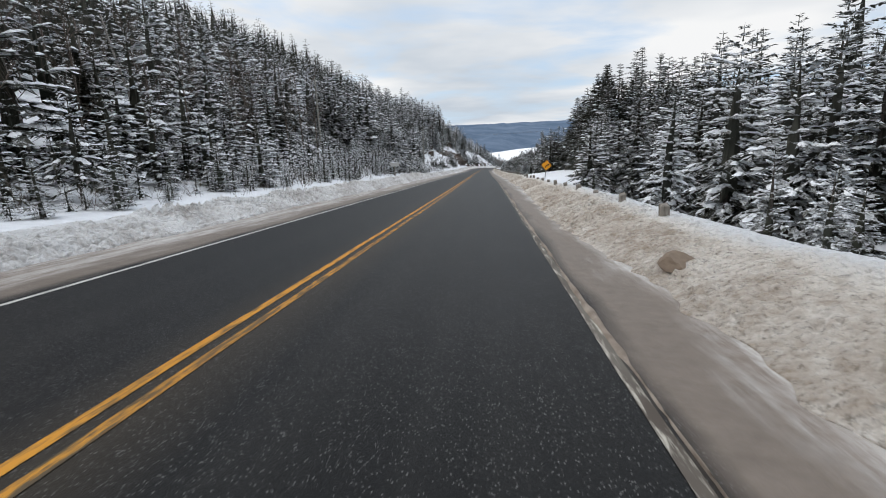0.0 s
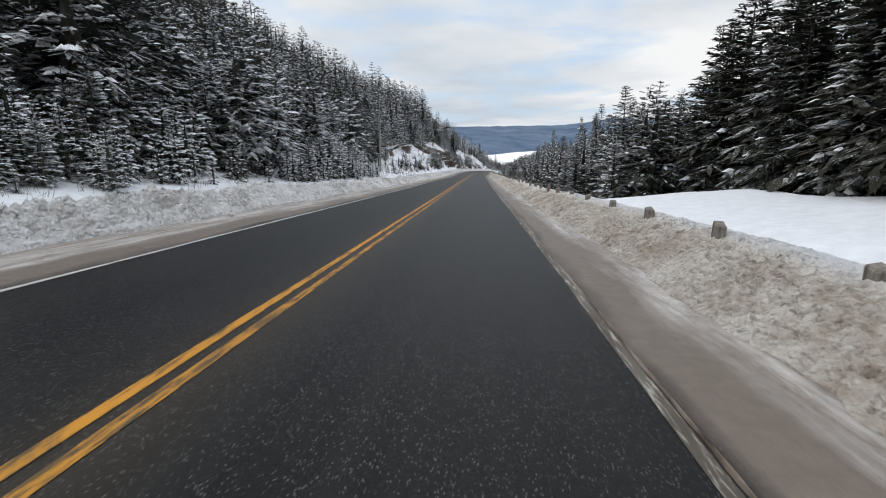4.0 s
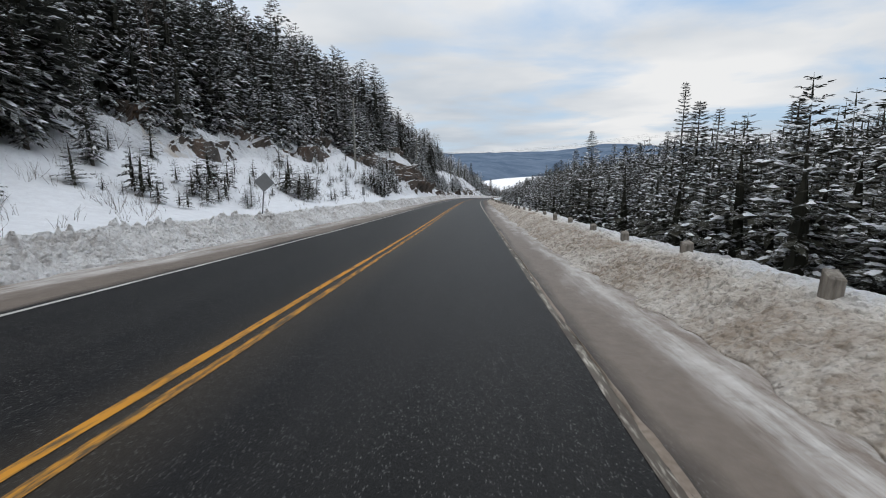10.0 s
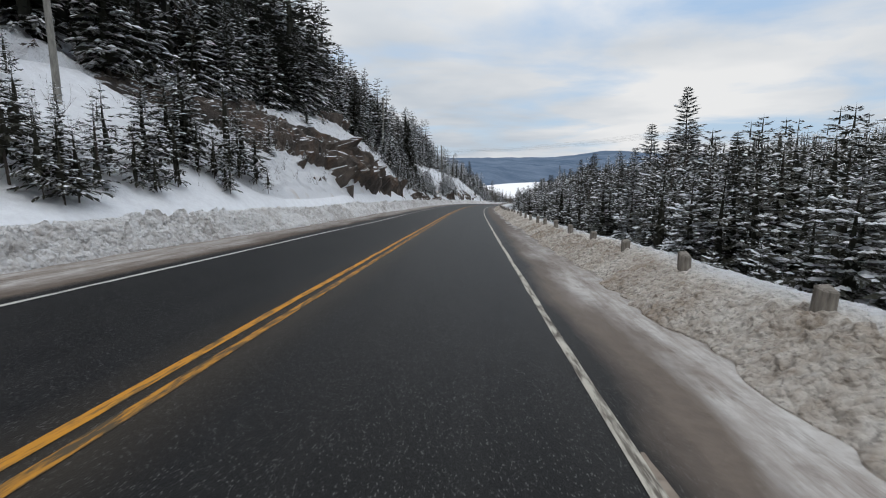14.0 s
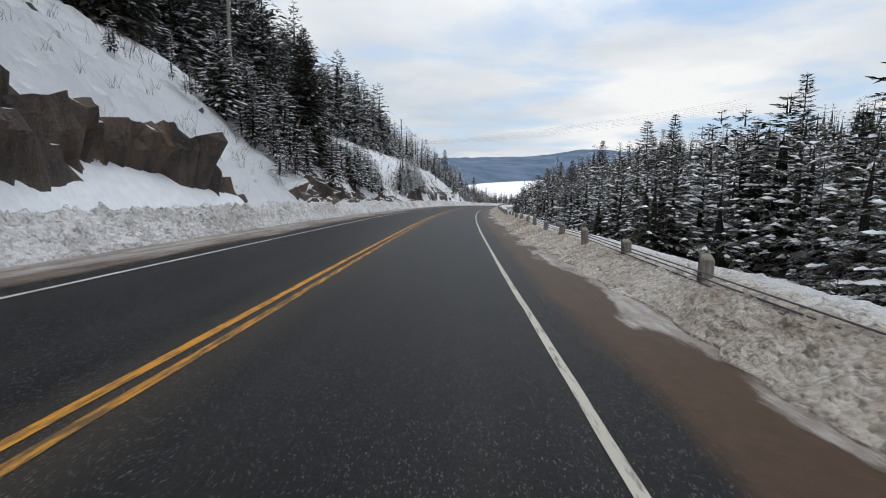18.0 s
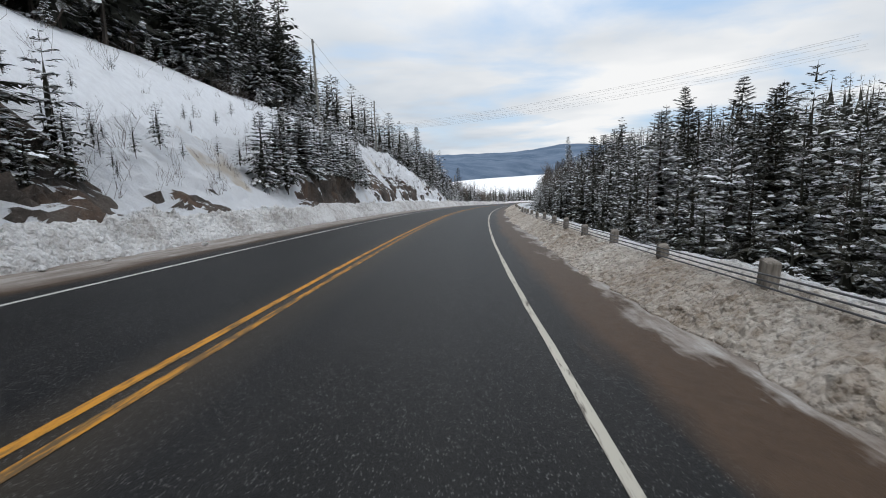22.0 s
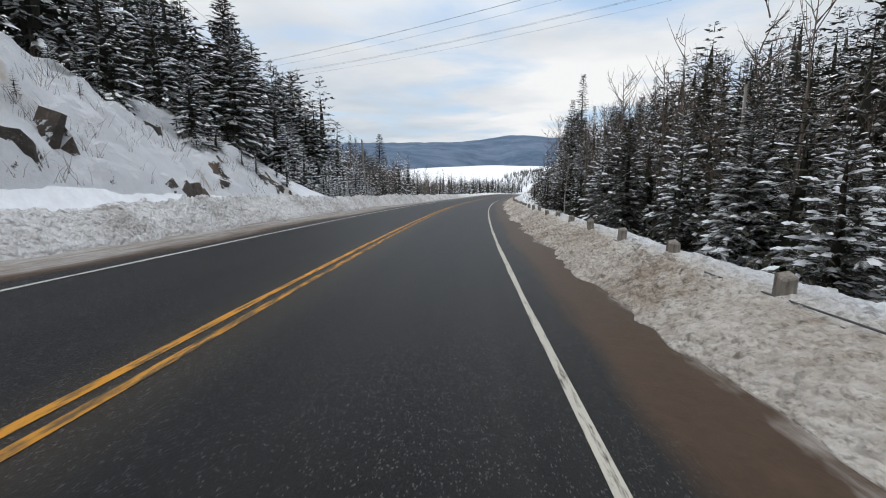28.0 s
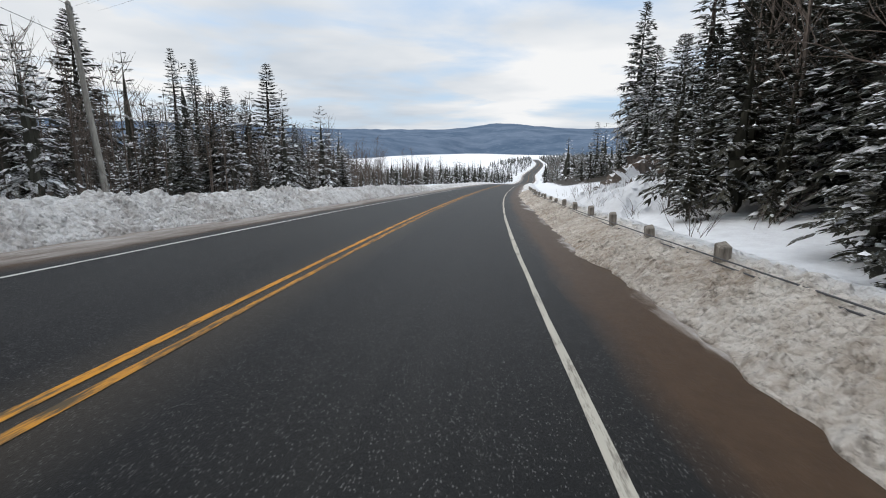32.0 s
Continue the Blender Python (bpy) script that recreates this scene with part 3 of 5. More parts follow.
def joined(pieces):
    """Joins (verts, faces) pairs."""
    vs, fs, n = [], [], 0
    for v, f in pieces:
        vs.append(np.asarray(v, float))
        fs.append(np.asarray(f) + n)
        n += len(v)
    return np.concatenate(vs), np.concatenate(fs)


def box_bm(sx, sy, sz, at=(0, 0, 0), bevel=0.0):
    bm = bmesh.new()
    bmesh.ops.create_cube(bm, size=1.0, matrix=Matrix.LocRotScale(Vector(at), None, Vector((sx, sy, sz))))
    if bevel:
        bmesh.ops.bevel(bm, geom=bm.edges[:], offset=bevel, segments=1, affect="EDGES")
    return bm


# ---- the setting: land, road, banks, lake, hills ----
def woodland(p, d):
    """1 under close trees, 0 on open snow."""
    p, d = np.broadcast_arrays(np.asarray(p, float), np.asarray(d, float))
    edge_l = np.interp(p, [-80, 45, 55, 64, 72, 116, 124, 150, 175, 205, 260, 300, 345, 380, 395, 430, 450], [16.5, 17, 19, 18, 11, 11, 17, 19, 22, 18, 18.5, 19.5, 19.5, 20, 13, 14, 13])
    edge_r = np.interp(p, [-80, 30, 44, 76, 86, 390, 425, 445, 460], [9.5, 9.5, 17, 18, 9, 8.5, 13, 13, 11])
    return np.where(d < 0, ramp(-d - edge_l, -1.5, 2.5), ramp(d - edge_r, -1.0, 2.0))


P_ROWS = np.unique(np.concatenate([np.arange(-80, 470, 2.0), np.arange(470, 900, 10.0), np.arange(900, 1701, 25.0)]))
side_d = np.concatenate([np.arange(6.2, 24, 0.9), np.arange(24, 60, 3.0), np.geomspace(60, 900, 24)])
D_COLS = np.concatenate([-side_d[::-1], np.linspace(-5.8, 5.6, 7), side_d])
gp, gd = np.meshgrid(P_ROWS, D_COLS, indexing="ij")
gh = ground_height(gp, gd)
gh = np.where(np.abs(gd) < 7.5, -0.45, gh)
gh = np.where((np.abs(gd) >= 7.5) & (np.abs(gd) < 8.4), np.minimum(gh, 0.1), gh)
# stretches of broken rock: side, p from and to, offset from and to
ROCKS = ((-1, 203, 260, 8.8, 21), (-1, 254, 300, 7.3, 18), (-1, 294, 340, 7.3, 15), (-1, 333, 392, 8.5, 19), (-1, 152, 208, 17.5, 29), (1, 424, 446, 8.2, 17))
for side, p0, p1, d0, d1 in ROCKS:
    ad = side * gd
    gh = gh - 1.7 * ramp(gp, p0 + 1, p0 + 6) * (1 - ramp(gp, p1 - 6, p1 - 1)) * ramp(ad, d0 - 0.5 if d0 < 8.45 else d0 + 0.4, d0 + 0.3 if d0 < 8.45 else d0 + 1.6) * (1 - ramp(ad, d1 - 4, d1 - 0.8))
ground = mesh_object("ground", place(gp, gd, gh), grid_faces(*gp.shape), GROUND, uv=np.stack([gd, woodland(gp, gd) * np.where(gd > 0, 1.3, np.where(gp < 210, 0.42, 0.65)) * (1 - 0.30 * ramp(np.abs(gd), 30, 70))], -1).reshape(-1, 2))
tagged(ground, "snow-covered forest floor with dark litter showing through", "ground", kind="structure")

rp, rd = np.meshgrid(np.concatenate([np.arange(-80, 470, 2.0), np.arange(470, 1500, 8.0)]), np.linspace(-7.2, 7.2, 19), indexing="ij")
crown = -0.004 * np.abs(rd) - 0.06 * ramp(np.abs(rd), 4.8, 7.2)
road = mesh_object("road", place(rp, rd, crown), grid_faces(*rp.shape), ASPHALT, uv=np.stack([rd, rp], -1).reshape(-1, 2))
tagged(road, "dark grey two-lane asphalt road with sanded edges", "road", kind="structure")


def road_line(name, d, width, mat, label):
    p = np.concatenate([np.arange(-80, 470, 1.0), np.arange(470, 1500, 8.0)])
    lp, ld = np.meshgrid(p, np.array([-0.5, 0.5]) * width, indexing="ij")
    ld = ld + (d if np.isscalar(d) else np.interp(lp, *d)) + 0.012 * fbm(lp * 0.5, ld * 40, 2, 2)
    ob = mesh_object(name, place(lp, ld, -0.004 * np.abs(ld) + 0.006), grid_faces(*lp.shape), mat, road, label, uv=np.stack([ld, lp], -1).reshape(-1, 2))
    return ob


road_line("edge_line", 3.74, 0.10, WHITE_LINE, "worn white edge line")
road_line("edge_line", ((0, 200, 209, 219, 230, 300, 400), (-3.66, -3.66, -3.54, -3.60, -3.66, -3.80, -3.88)), 0.10, LEFT_LINE, "worn white edge line")
road_line("centre_line", 0.12, 0.11, FADED_YELLOW, "worn yellow centre line")
road_line("centre_line", -0.12, 0.11, YELLOW_LINE, "yellow centre line")


# grit pushed up along the asphalt's edge
ep, eu = np.meshgrid(np.arange(-20, 195, 0.12), np.linspace(-1, 1, 5), indexing="ij")
e_wide = 0.026 + 0.03 * vnoise(ep * 0.6, 0, 61) + 0.02 * vnoise(ep * 3, 0, 62)
e_high = (1 - eu * eu) * np.clip(0.026 + 0.020 * vnoise(ep * 0.9, 2, 63) + 0.012 * vnoise(ep * 5, eu * 3, 64), 0, 1) * (1 - ramp(ep, 150, 190))
mesh_object("grit_ridge", place(ep, 3.815 + 0.02 * vnoise(ep * 0.3, 5, 65) + eu * e_wide, -0.017 + e_high), grid_faces(*ep.shape), GRIT, road, "low ridge of tan sand and ice along the asphalt edge")


def snow_bank(name, side, p0, p1, step, inner, outer, height, mat, label, seed, lump, coarse=2.0, crest=0.55, foot=1.0):
    """A ploughed ridge of snow along the road's edge, with broken clods. inner and outer: offsets by p; crest: where across it is highest; foot: how hollow its lower face is."""
    p = np.arange(p0, p1, step)
    near, wide = np.interp(p, *inner), np.interp(p, *outer)
    u = np.linspace(0, 1, int(np.max(wide - near) / step * 1.05) + 4)
    bp, bu = np.meshgrid(p, u, indexing="ij")
    start = near[:, None] + 0.20 * vnoise(bp * 0.23, 0, seed) + 0.14 * vnoise(bp * 0.9, 0, seed + 3) + 0.09 * vnoise(bp * 2.7, 0, seed + 4)
    d = start + bu * (wide[:, None] - start + 0.2 * vnoise(bp * 0.15, 3, seed))
    body = np.where(bu < crest, np.clip(bu / crest, 0, 1) ** foot * (1.0 + 0.25 * np.sin(np.pi * np.clip(bu / crest, 0, 1))) / 1.0, 1 - 0.45 * ramp(bu, crest + 0.12, 1.0))
    h = height(bp) * np.minimum(body, 1.04) * (1 + 0.16 * vnoise(bp * 0.12, 1, seed + 1) + 0.07 * vnoise(bp * 0.5, bu * 2, seed + 7))
    grow = ramp(bu, 0.0, 0.10) * (1 - 0.85 * ramp(bu, crest - 0.04, crest + 0.22))
    val, gap = cellstep(bp * coarse, d * coarse, seed)
    val2, gap2 = cellstep(bp * coarse * 2.3, d * coarse * 2.3, seed + 20)
    patchy = 0.45 + 0.55 * ramp(fbm(bp * 0.35, d * 0.8, seed + 30, 2), -0.35, 0.35)
    h = h + lump * patchy * grow * (0.75 * (val - 0.2) * ramp(gap, 0, 0.30) + 0.70 * val2 * ramp(gap2, 0, 0.25) + 0.35 * fbm(bp * 1.1, d * 1.1, seed + 2, 3) - 0.3)
    h = h - 0.5 * (bu >= 1.0) - 0.12 * (bu <= 0)
    faces = grid_faces(*bp.shape)
    if side < 0:
        faces = faces[:, ::-1]
    ob = mesh_object(name, place(bp, side * d, h - 0.05), faces, mat, smooth=False, uv=np.stack([bu, bp], -1).reshape(-1, 2))
    return tagged(ob, label, "snow bank", kind="structure")


def high_right(p):
    return np.interp(p, [-20, 60, 125, 175, 205, 260, 340, 400, 466], [0.56, 0.58, 0.54, 0.62, 0.52, 0.56, 0.56, 0.60, 0.56])


def high_left(p):
    return np.interp(p, [-20, 30, 60, 95, 125, 175, 215, 285, 330, 395, 430, 466], [0.45, 0.50, 0.72, 0.52, 0.50, 0.70, 0.70, 0.90, 0.98, 0.85, 0.68, 0.6])


RIGHT_IN = ((-20, 20, 40, 95, 150, 175, 205, 225, 285, 300, 330, 385, 410, 466), (4.75, 4.75, 5.1, 5.0, 5.1, 5.4, 5.45, 5.5, 5.6, 5.45, 5.25, 5.15, 5.35, 5.3))
snow_bank("snow_bank_right", 1, -20, 466, 0.085, RIGHT_IN, ((0, 500), (8.0, 8.0)), high_right, SAND_SNOW, "sandy ploughed snow bank along the shoulder", 11, 0.14, 4.2, 0.60, 0.85)
snow_bank("snow_bank_left", -1, -20, 466, 0.10, ((-20, 50, 60, 120, 180, 215, 285, 335, 395, 415, 466), (5.85, 5.9, 6.2, 5.65, 5.65, 6.05, 6.1, 6.2, 6.5, 5.8, 5.8)), ((0, 500), (9.0, 9.0)), high_left, BANK_SNOW, "ploughed snow bank of broken white clods", 31, 0.38, 2.6, 0.48, 0.7)
snow_bank("snow_bank_far_right", 1, 466, 1300, 1.0, ((0, 1), (5.4, 5.4)), ((0, 1), (8.2, 8.2)), lambda p: 0.5, BANK_SNOW, "snow bank along the distant road", 12, 0.2)
snow_bank("snow_bank_far_left", -1, 466, 1300, 1.0, ((0, 1), (5.8, 5.8)), ((0, 1), (9.0, 9.0)), lambda p: 0.5, BANK_SNOW, "snow bank along the distant road", 32, 0.2)

# the frozen lake and the hills beyond it
lx, ly = np.meshgrid(np.linspace(-2500, 2600, 12), np.linspace(780, 4300, 12), indexing="ij")
lake = mesh_object("lake", np.stack([lx, ly, np.full(lx.shape, LAKE_Z)], -1), grid_faces(*lx.shape)[:, ::-1], LAKE_SNOW)
tagged(lake, "frozen lake under flat white snow", "lake", kind="structure")

az, rr = np.meshgrid(np.radians(np.linspace(-75, 100, 260)), np.linspace(0, 1, 26), indexing="ij")
deg = np.degrees(az)
near = np.interp(deg, [-75, -30, -8, 2, 6.5, 8.5, 12, 14, 16, 18, 20, 24, 30, 100], [1100, 1100, 1150, 1380, 1660, 1930, 2260, 2400, 2700, 2780, 2600, 2500, 2300, 2000])
top = np.interp(deg, [-75, -12, -5, 0, 5, 10, 14, 17, 19, 21, 23, 26, 30, 40, 100], [150, 128, 112, 106, 108, 116, 122, 150, 172, 176, 158, 142, 138, 150, 170])
reach = near + rr * (4550 - near)
hz = LAKE_Z - 1 + (top + 62) * rr**0.8 * (1 - 0.3 * np.maximum(rr - 0.92, 0) / 0.08)
hz = hz + ramp(rr, 0, 0.3) * (5.0 * fbm(az * 60, rr * 6, 5) + 16 * fbm(az * 16, rr * 4, 6) * (1 - ramp(rr, 0.7, 1.0)))
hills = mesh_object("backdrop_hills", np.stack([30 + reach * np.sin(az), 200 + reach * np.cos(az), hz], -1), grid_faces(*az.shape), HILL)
tagged(hills, "low wooded hills across the lake, blue-grey with painted haze", "hills", kind="structure")


# ---- rock faces of the road cut ----
def rock_face(name, side, p0, p1, d0, d1, label, seed, jag=1.0, extra=0.0, mat=None, lean=0.0, low=0.0, bias=None, patch=0.35):
    """Broken granite over the bank: a fine sheet over the land between two offsets, stepped along its joints."""
    p = np.arange(p0, p1, 0.24)
    d = np.arange(d0, d1, 0.22)
    bp, bd = np.meshgrid(p, d, indexing="ij")
    h = ground_height(bp, side * bd, False)
    ends = ramp(bp, p0, p0 + 5) * (1 - ramp(bp, p1 - 5, p1)) * ramp(bd, d0, d0 + 0.6) * (1 - ramp(bd, d1 - 4, d1))
    # the beds dip ahead and down: across and along them
    slant = 0.5 * bp + h + 0.5 * (bd - d0) + 0.5 * vnoise(bp * 0.25, h * 0.3, seed)
    up = bp - 0.6 * h
    v1, g1 = cellstep(slant * 0.24, up * 0.10, seed)
    v2, g2 = cellstep(slant * 0.60, up * 0.24, seed + 3)
    v3, g3 = cellstep(slant * 1.5, up * 0.8, seed + 6)
    bulk = 2.4 * (v1 - 0.45) + 1.3 * (v2 - 0.5) + 0.55 * (v3 - 0.5) - 0.6 * (1 - ramp(g1, 0, 0.10)) - 0.4 * (1 - ramp(g2, 0, 0.12)) - 0.15 * (1 - ramp(g3, 0, 0.14))
    bulk = bulk + 0.8 * fbm(bp * 0.12, bd * 0.15, seed + 9) + 0.40 * fbm(slant * 0.9, up * 0.7, seed + 12)
    slab = fbm(slant * 0.13, up * 0.055, seed + 15, 3) + patch * fbm(slant * 0.7, up * 0.5, seed + 18, 3) + low * (1 - h / 2.4)
    if bias:
        slab = slab + np.interp(bp + bias[0] * (h - 2), bias[1], bias[2])
    mask = ramp(slab, lean - 0.05, lean + 0.07)
    h = h + ends * (0.55 * patch * fbm(bp * 0.8, bd * 0.9, seed + 21, 4) + 0.20 * fbm(bp * 1.5, bd * 1.6, seed + 24, 2)) * (1 - mask)
    out = jag * ends * (bulk * (0.05 + 0.95 * mask) + 0.9 * (mask - 0.5))
    steep = np.clip(np.gradient(h, axis=1) / 0.22, 0, 1.6)
    pos = place(bp, side * (bd - 0.85 * out * steep / 1.6), h - 0.45 + 0.45 * ends + extra * ends + 0.50 * out)
    faces = grid_faces(*bp.shape)
    ob = mesh_object(name, pos, faces[:, ::-1] if side < 0 else faces, mat or ROCK, smooth=False, uv=np.stack([bd, 1 - mask * np.minimum(1, 3 * ends) ** 0.5], -1).reshape(-1, 2))
    return tagged(ob, label, "rock face", kind="structure")


for k, (label, seed, jag, extra, mat, lean, low, bias, patch) in enumerate((
    ("dark brown granite road cut with snow on its ledges", 3, 1.1, 0.4, ROCK, -0.10, 0.0, (6.0, (203, 232, 238, 256, 264), (-1.0, -0.9, 0.40, 0.40, -0.8)), 0.35),
    ("dark broken rock wall under a big spruce", 14, 0.7, 0.1, ROCK, 0.05, 0.45, (0, (254, 264, 270, 280, 284, 295, 299), (-0.9, -0.8, 0.0, 0.0, 0.5, 0.5, -0.8)), 0.45),
    ("low dark rock wall under young spruces", 23, 0.6, 0.0, ROCK, -0.2, 0.75, (0, (294, 311, 316, 326, 330), (-1.0, -0.9, 0.5, 0.5, -1.8)), 0.45),
    ("rounded granite knob streaked with snow", 35, 0.34, 0.5, SNOWY_ROCK, 0.40, 0.28, (0, (333, 337, 341, 356, 364, 392), (-0.3, 0.0, 0.36, 0.34, -0.15, -0.3)), 0.9),
    ("icy rock ledge above a snow slope", 44, 1.2, 0.6, SNOWY_ROCK, 0.50, 0.0, (0, (152, 165, 205), (-0.1, -0.15, -0.2)), 0.8),
    ("snow-covered rock mound beside the guide rail", 52, 0.9, 0.2, SNOWY_ROCK, 0.15, 0.0, None, 0.6),
)):
    rock_face("rock_face_%d" % (k + 1), *ROCKS[k], label, seed, jag, extra, mat, lean, low, bias, patch)


# ---- trees ----
def spruce_arrays(rng, height, spread, whorls, per, sprays, droop, bare, snow, pad=1.0, core=7):
    """Arrays of a spruce: (needle verts, tris), (snow verts, tris). Boughs of drooping sprays round a dense ragged heart."""
    r = np.random.RandomState(rng.randrange(1 << 30))
    nv, nf, sv, sf = [], [], [], []
    nn = sn = 0

    def add(verts, tris):
        nonlocal nn
        nv.append(verts)
        nf.append(np.asarray(tris) + nn)
        nn += len(verts)

    # the heart of the crown, too dense to see through
    rings = max(4, whorls // 3)
    u = np.linspace(0, 1, rings)[:, None]
    a = np.linspace(0, 2 * np.pi, core, endpoint=False)[None] + r.uniform(-0.3, 0.3, (rings, core))
    wide = (0.20 if sprays > 2 else 0.34) * spread * (1 - u) ** 1.1 * r.uniform(0.3, 1.6, (rings, core)) * np.where(u == 0, 0.6, 1)
    heart = np.stack([wide * np.cos(a), wide * np.sin(a), height * (bare + 0.01 + (0.82 - bare) * u) + r.uniform(-0.5, 0.5, (rings, core)) * height / rings], -1).reshape(-1, 3)
    k, q = np.meshgrid(np.arange(rings - 1), np.arange(core), indexing="ij")
    c0, c1, c2, c3 = (x.ravel() for x in (k * core + q, k * core + (q + 1) % core, (k + 1) * core + (q + 1) % core, (k + 1) * core + q))
    add(heart, np.concatenate([np.stack([c0, c1, c2], 1), np.stack([c0, c2, c3], 1)]))
    for w in range(whorls):
        t = (w + 0.5) / whorls
        t = 1 - (1 - t) ** 1.25
        z = height * (bare + (1 - bare) * t)
        reach = spread * ((1 - t) ** 0.72) * r.uniform(0.80, 1.15) + 0.014 * height
        if t < 0.08:
            reach *= 0.75
        count = max(3, int(per * (0.55 + 0.45 * (1 - t)) + 0.5))
        turn0 = r.rand() * 6.28
        for b in range(count):
            a = turn0 + 6.283 * (b + 0.6 * r.rand()) / count
            L = reach * r.uniform(0.55, 1.12)
            zz = z + r.uniform(-0.42, 0.42) * height / whorls * (1.2 - t)
            sag = droop * r.uniform(0.7, 1.3) * (1.15 - t)
            rise = 0.10 + 0.40 * t
            out = np.array([math.cos(a), math.sin(a), 0.0])
            side = np.array([-out[1], out[0], 0.0])
            high = lambda f: zz + L * (rise * f - sag * f * f + 0.22 * sag * f**4)
            n = 2 * sprays + 1 if sprays else 3
            f = np.linspace(1.0, 0.14 if sprays > 2 else 0.3, n) + r.uniform(-0.04, 0.04, n)
            f[0] = 0.80
            sway = np.radians(r.uniform(28, 68, n)) * np.where(np.arange(n) % 2, 1, -1)
            sway[0] = r.uniform(-0.15, 0.15)
            l = L * r.uniform(0.26, 0.44, n) * (1.30 - 0.50 * f) + 0.012 * height
            if sprays < 3:
                l = l * 1.25
            slope = (high(f) - high(f - 0.1)) / (0.1 * L)
            way = out[None] * np.cos(sway)[:, None] + side[None] * np.sin(sway)[:, None]
            way[:, 2] = slope * np.cos(sway) - r.uniform(0.0, 0.45, n)
            flat = np.cross(way, [0, 0, 1.0])
            flat /= np.linalg.norm(flat, axis=1, keepdims=True) + 1e-9
            flat[:, 2] = r.uniform(-0.5, 0.5, n)
            base = out[None] * (f * L)[:, None] + np.array([0, 0, 1.0])[None] * high(f)[:, None]
            broad = (l * (0.13 if sprays > 5 else 0.16 if sprays > 3 else 0.19 if sprays > 1 else 0.24) * r.uniform(0.8, 1.25, n))[:, None]
            mid = base + way * (0.42 * l)[:, None]
            tip = base + way * l[:, None]
            verts = np.stack([base, mid + flat * broad, tip, mid - flat * broad], 1).reshape(-1, 3)
            q = np.arange(n)[:, None] * 4
            add(verts, np.concatenate([q + [[0, 1, 2]], q + [[0, 2, 3]]]))
            clumps = r.rand() * 5.0 * snow * (1.25 - 0.6 * t) if L > 0.02 * height else 0
            for _ in range(int(clumps + 0.5)):
                # a small uneven pad of snow on the bough
                g = r.uniform(0.30, 1.02)
                rad = r.uniform(0.06, 0.125) * min(L, 0.12 * height) * pad
                off = r.uniform(-0.30, 0.30) * L * (1.15 - g)
                at = out * (g * L) + side * off + np.array([0, 0, high(g) - 0.18 * abs(off) + 0.03 * L])
                tilt = float((high(g) - high(g - 0.15)) / (0.15 * L))
                w2 = 1.2566 * np.arange(5) + r.uniform(-0.35, 0.35, 5)
                al, ac = 1.9 * rad * np.cos(w2) * r.uniform(0.65, 1.2, 5), 1.15 * rad * np.sin(w2) * r.uniform(0.65, 1.2, 5)
                ring = at + out[None] * al[:, None] + side[None] * ac[:, None]
                ring[:, 2] += tilt * al - 0.3 * np.abs(ac) - 0.12 * rad
                sv.append(np.concatenate([ring, [at + np.array([0, 0, 0.42 * rad])]]))
                sf.append([(sn + x, sn + (x + 1) % 5, sn + 5) for x in range(5)])
                sn += 6
    # the leader
    e = 0.004 * height
    add(np.array([(e, 0, height * 0.93), (-e, e, height * 0.93), (-e, -e, height * 0.93), (0, 0, height * 1.02)]), [(0, 1, 3), (1, 2, 3), (2, 0, 3)])
    empty = (np.zeros((0, 3)), np.zeros((0, 3), int))
    return (np.concatenate(nv), np.concatenate(nf)), (np.concatenate(sv), np.concatenate(sf)) if sv else empty


def trunk_arrays(rng, height, radius, sides=6):
    zs = np.array([-0.6, 0.0, 0.3, 0.35 * height, 0.7 * height, 0.98 * height])
    rs = radius * np.array([1.4, 1.25, 1.0, 0.72, 0.38, 0.05])
    wob = 0.012 * height * np.array([0, 0, 0, 1, 0.5, 0])
    a = rng.random() * 6.28
    return tube(np.stack([wob * math.cos(a), wob * math.sin(a), zs], 1), rs, sides)


def spruce_model(seed, height, spread, whorls, per, sprays, droop, bare, snow, name="spruce_tree", mat=None):
    """A spruce as meshes to share: trunk, crown, snow."""
    rng = random.Random(seed)
    (nv, nf), (sv, sf) = spruce_arrays(rng, height, spread, whorls, per, sprays, droop, bare, snow, 1.3)
    base = new(name)
    tv, tf = trunk_arrays(rng, height, 0.011 * height + 0.03)
    mesh_object("trunk", tv, tf, BARK, base)
    mesh_object("crown", nv, nf, mat or NEEDLES, base, smooth=False)
    if len(sf):
        tagged(mesh_object("branch_snow", sv, sf, BRANCH_SNOW, base, "white snow lying on the boughs", smooth=True), kind="stuff")
    return base


# tall, dense, open, young: each some 10 m or 4 m high, scaled where it stands
TALL = [spruce_model(100 + i, 10.0, 1.75 + 0.25 * (i % 3), 34, 8, 8, 0.42, 0.05 + 0.04 * (i % 2), s) for i, s in enumerate((1.1, 0.9, 0.6, 1.0, 0.45))]
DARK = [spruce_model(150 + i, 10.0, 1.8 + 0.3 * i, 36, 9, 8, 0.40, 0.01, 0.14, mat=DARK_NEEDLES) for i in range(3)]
BARE = [spruce_model(170 + i, 11.0, 1.75 + 0.25 * i, 30, 8, 8, 0.42, 0.22 + 0.05 * i, 0.40) for i in range(3)]
LADEN = [spruce_model(200 + i, 6.0, 1.65, 20, 8, 7, 0.48, 0.02, 2.3, mat=DARK_NEEDLES) for i in range(3)]
SPIRE = [spruce_model(300 + i, 11.0, 1.1, 40, 7, 6, 0.50, 0.05, 0.5) for i in range(2)]
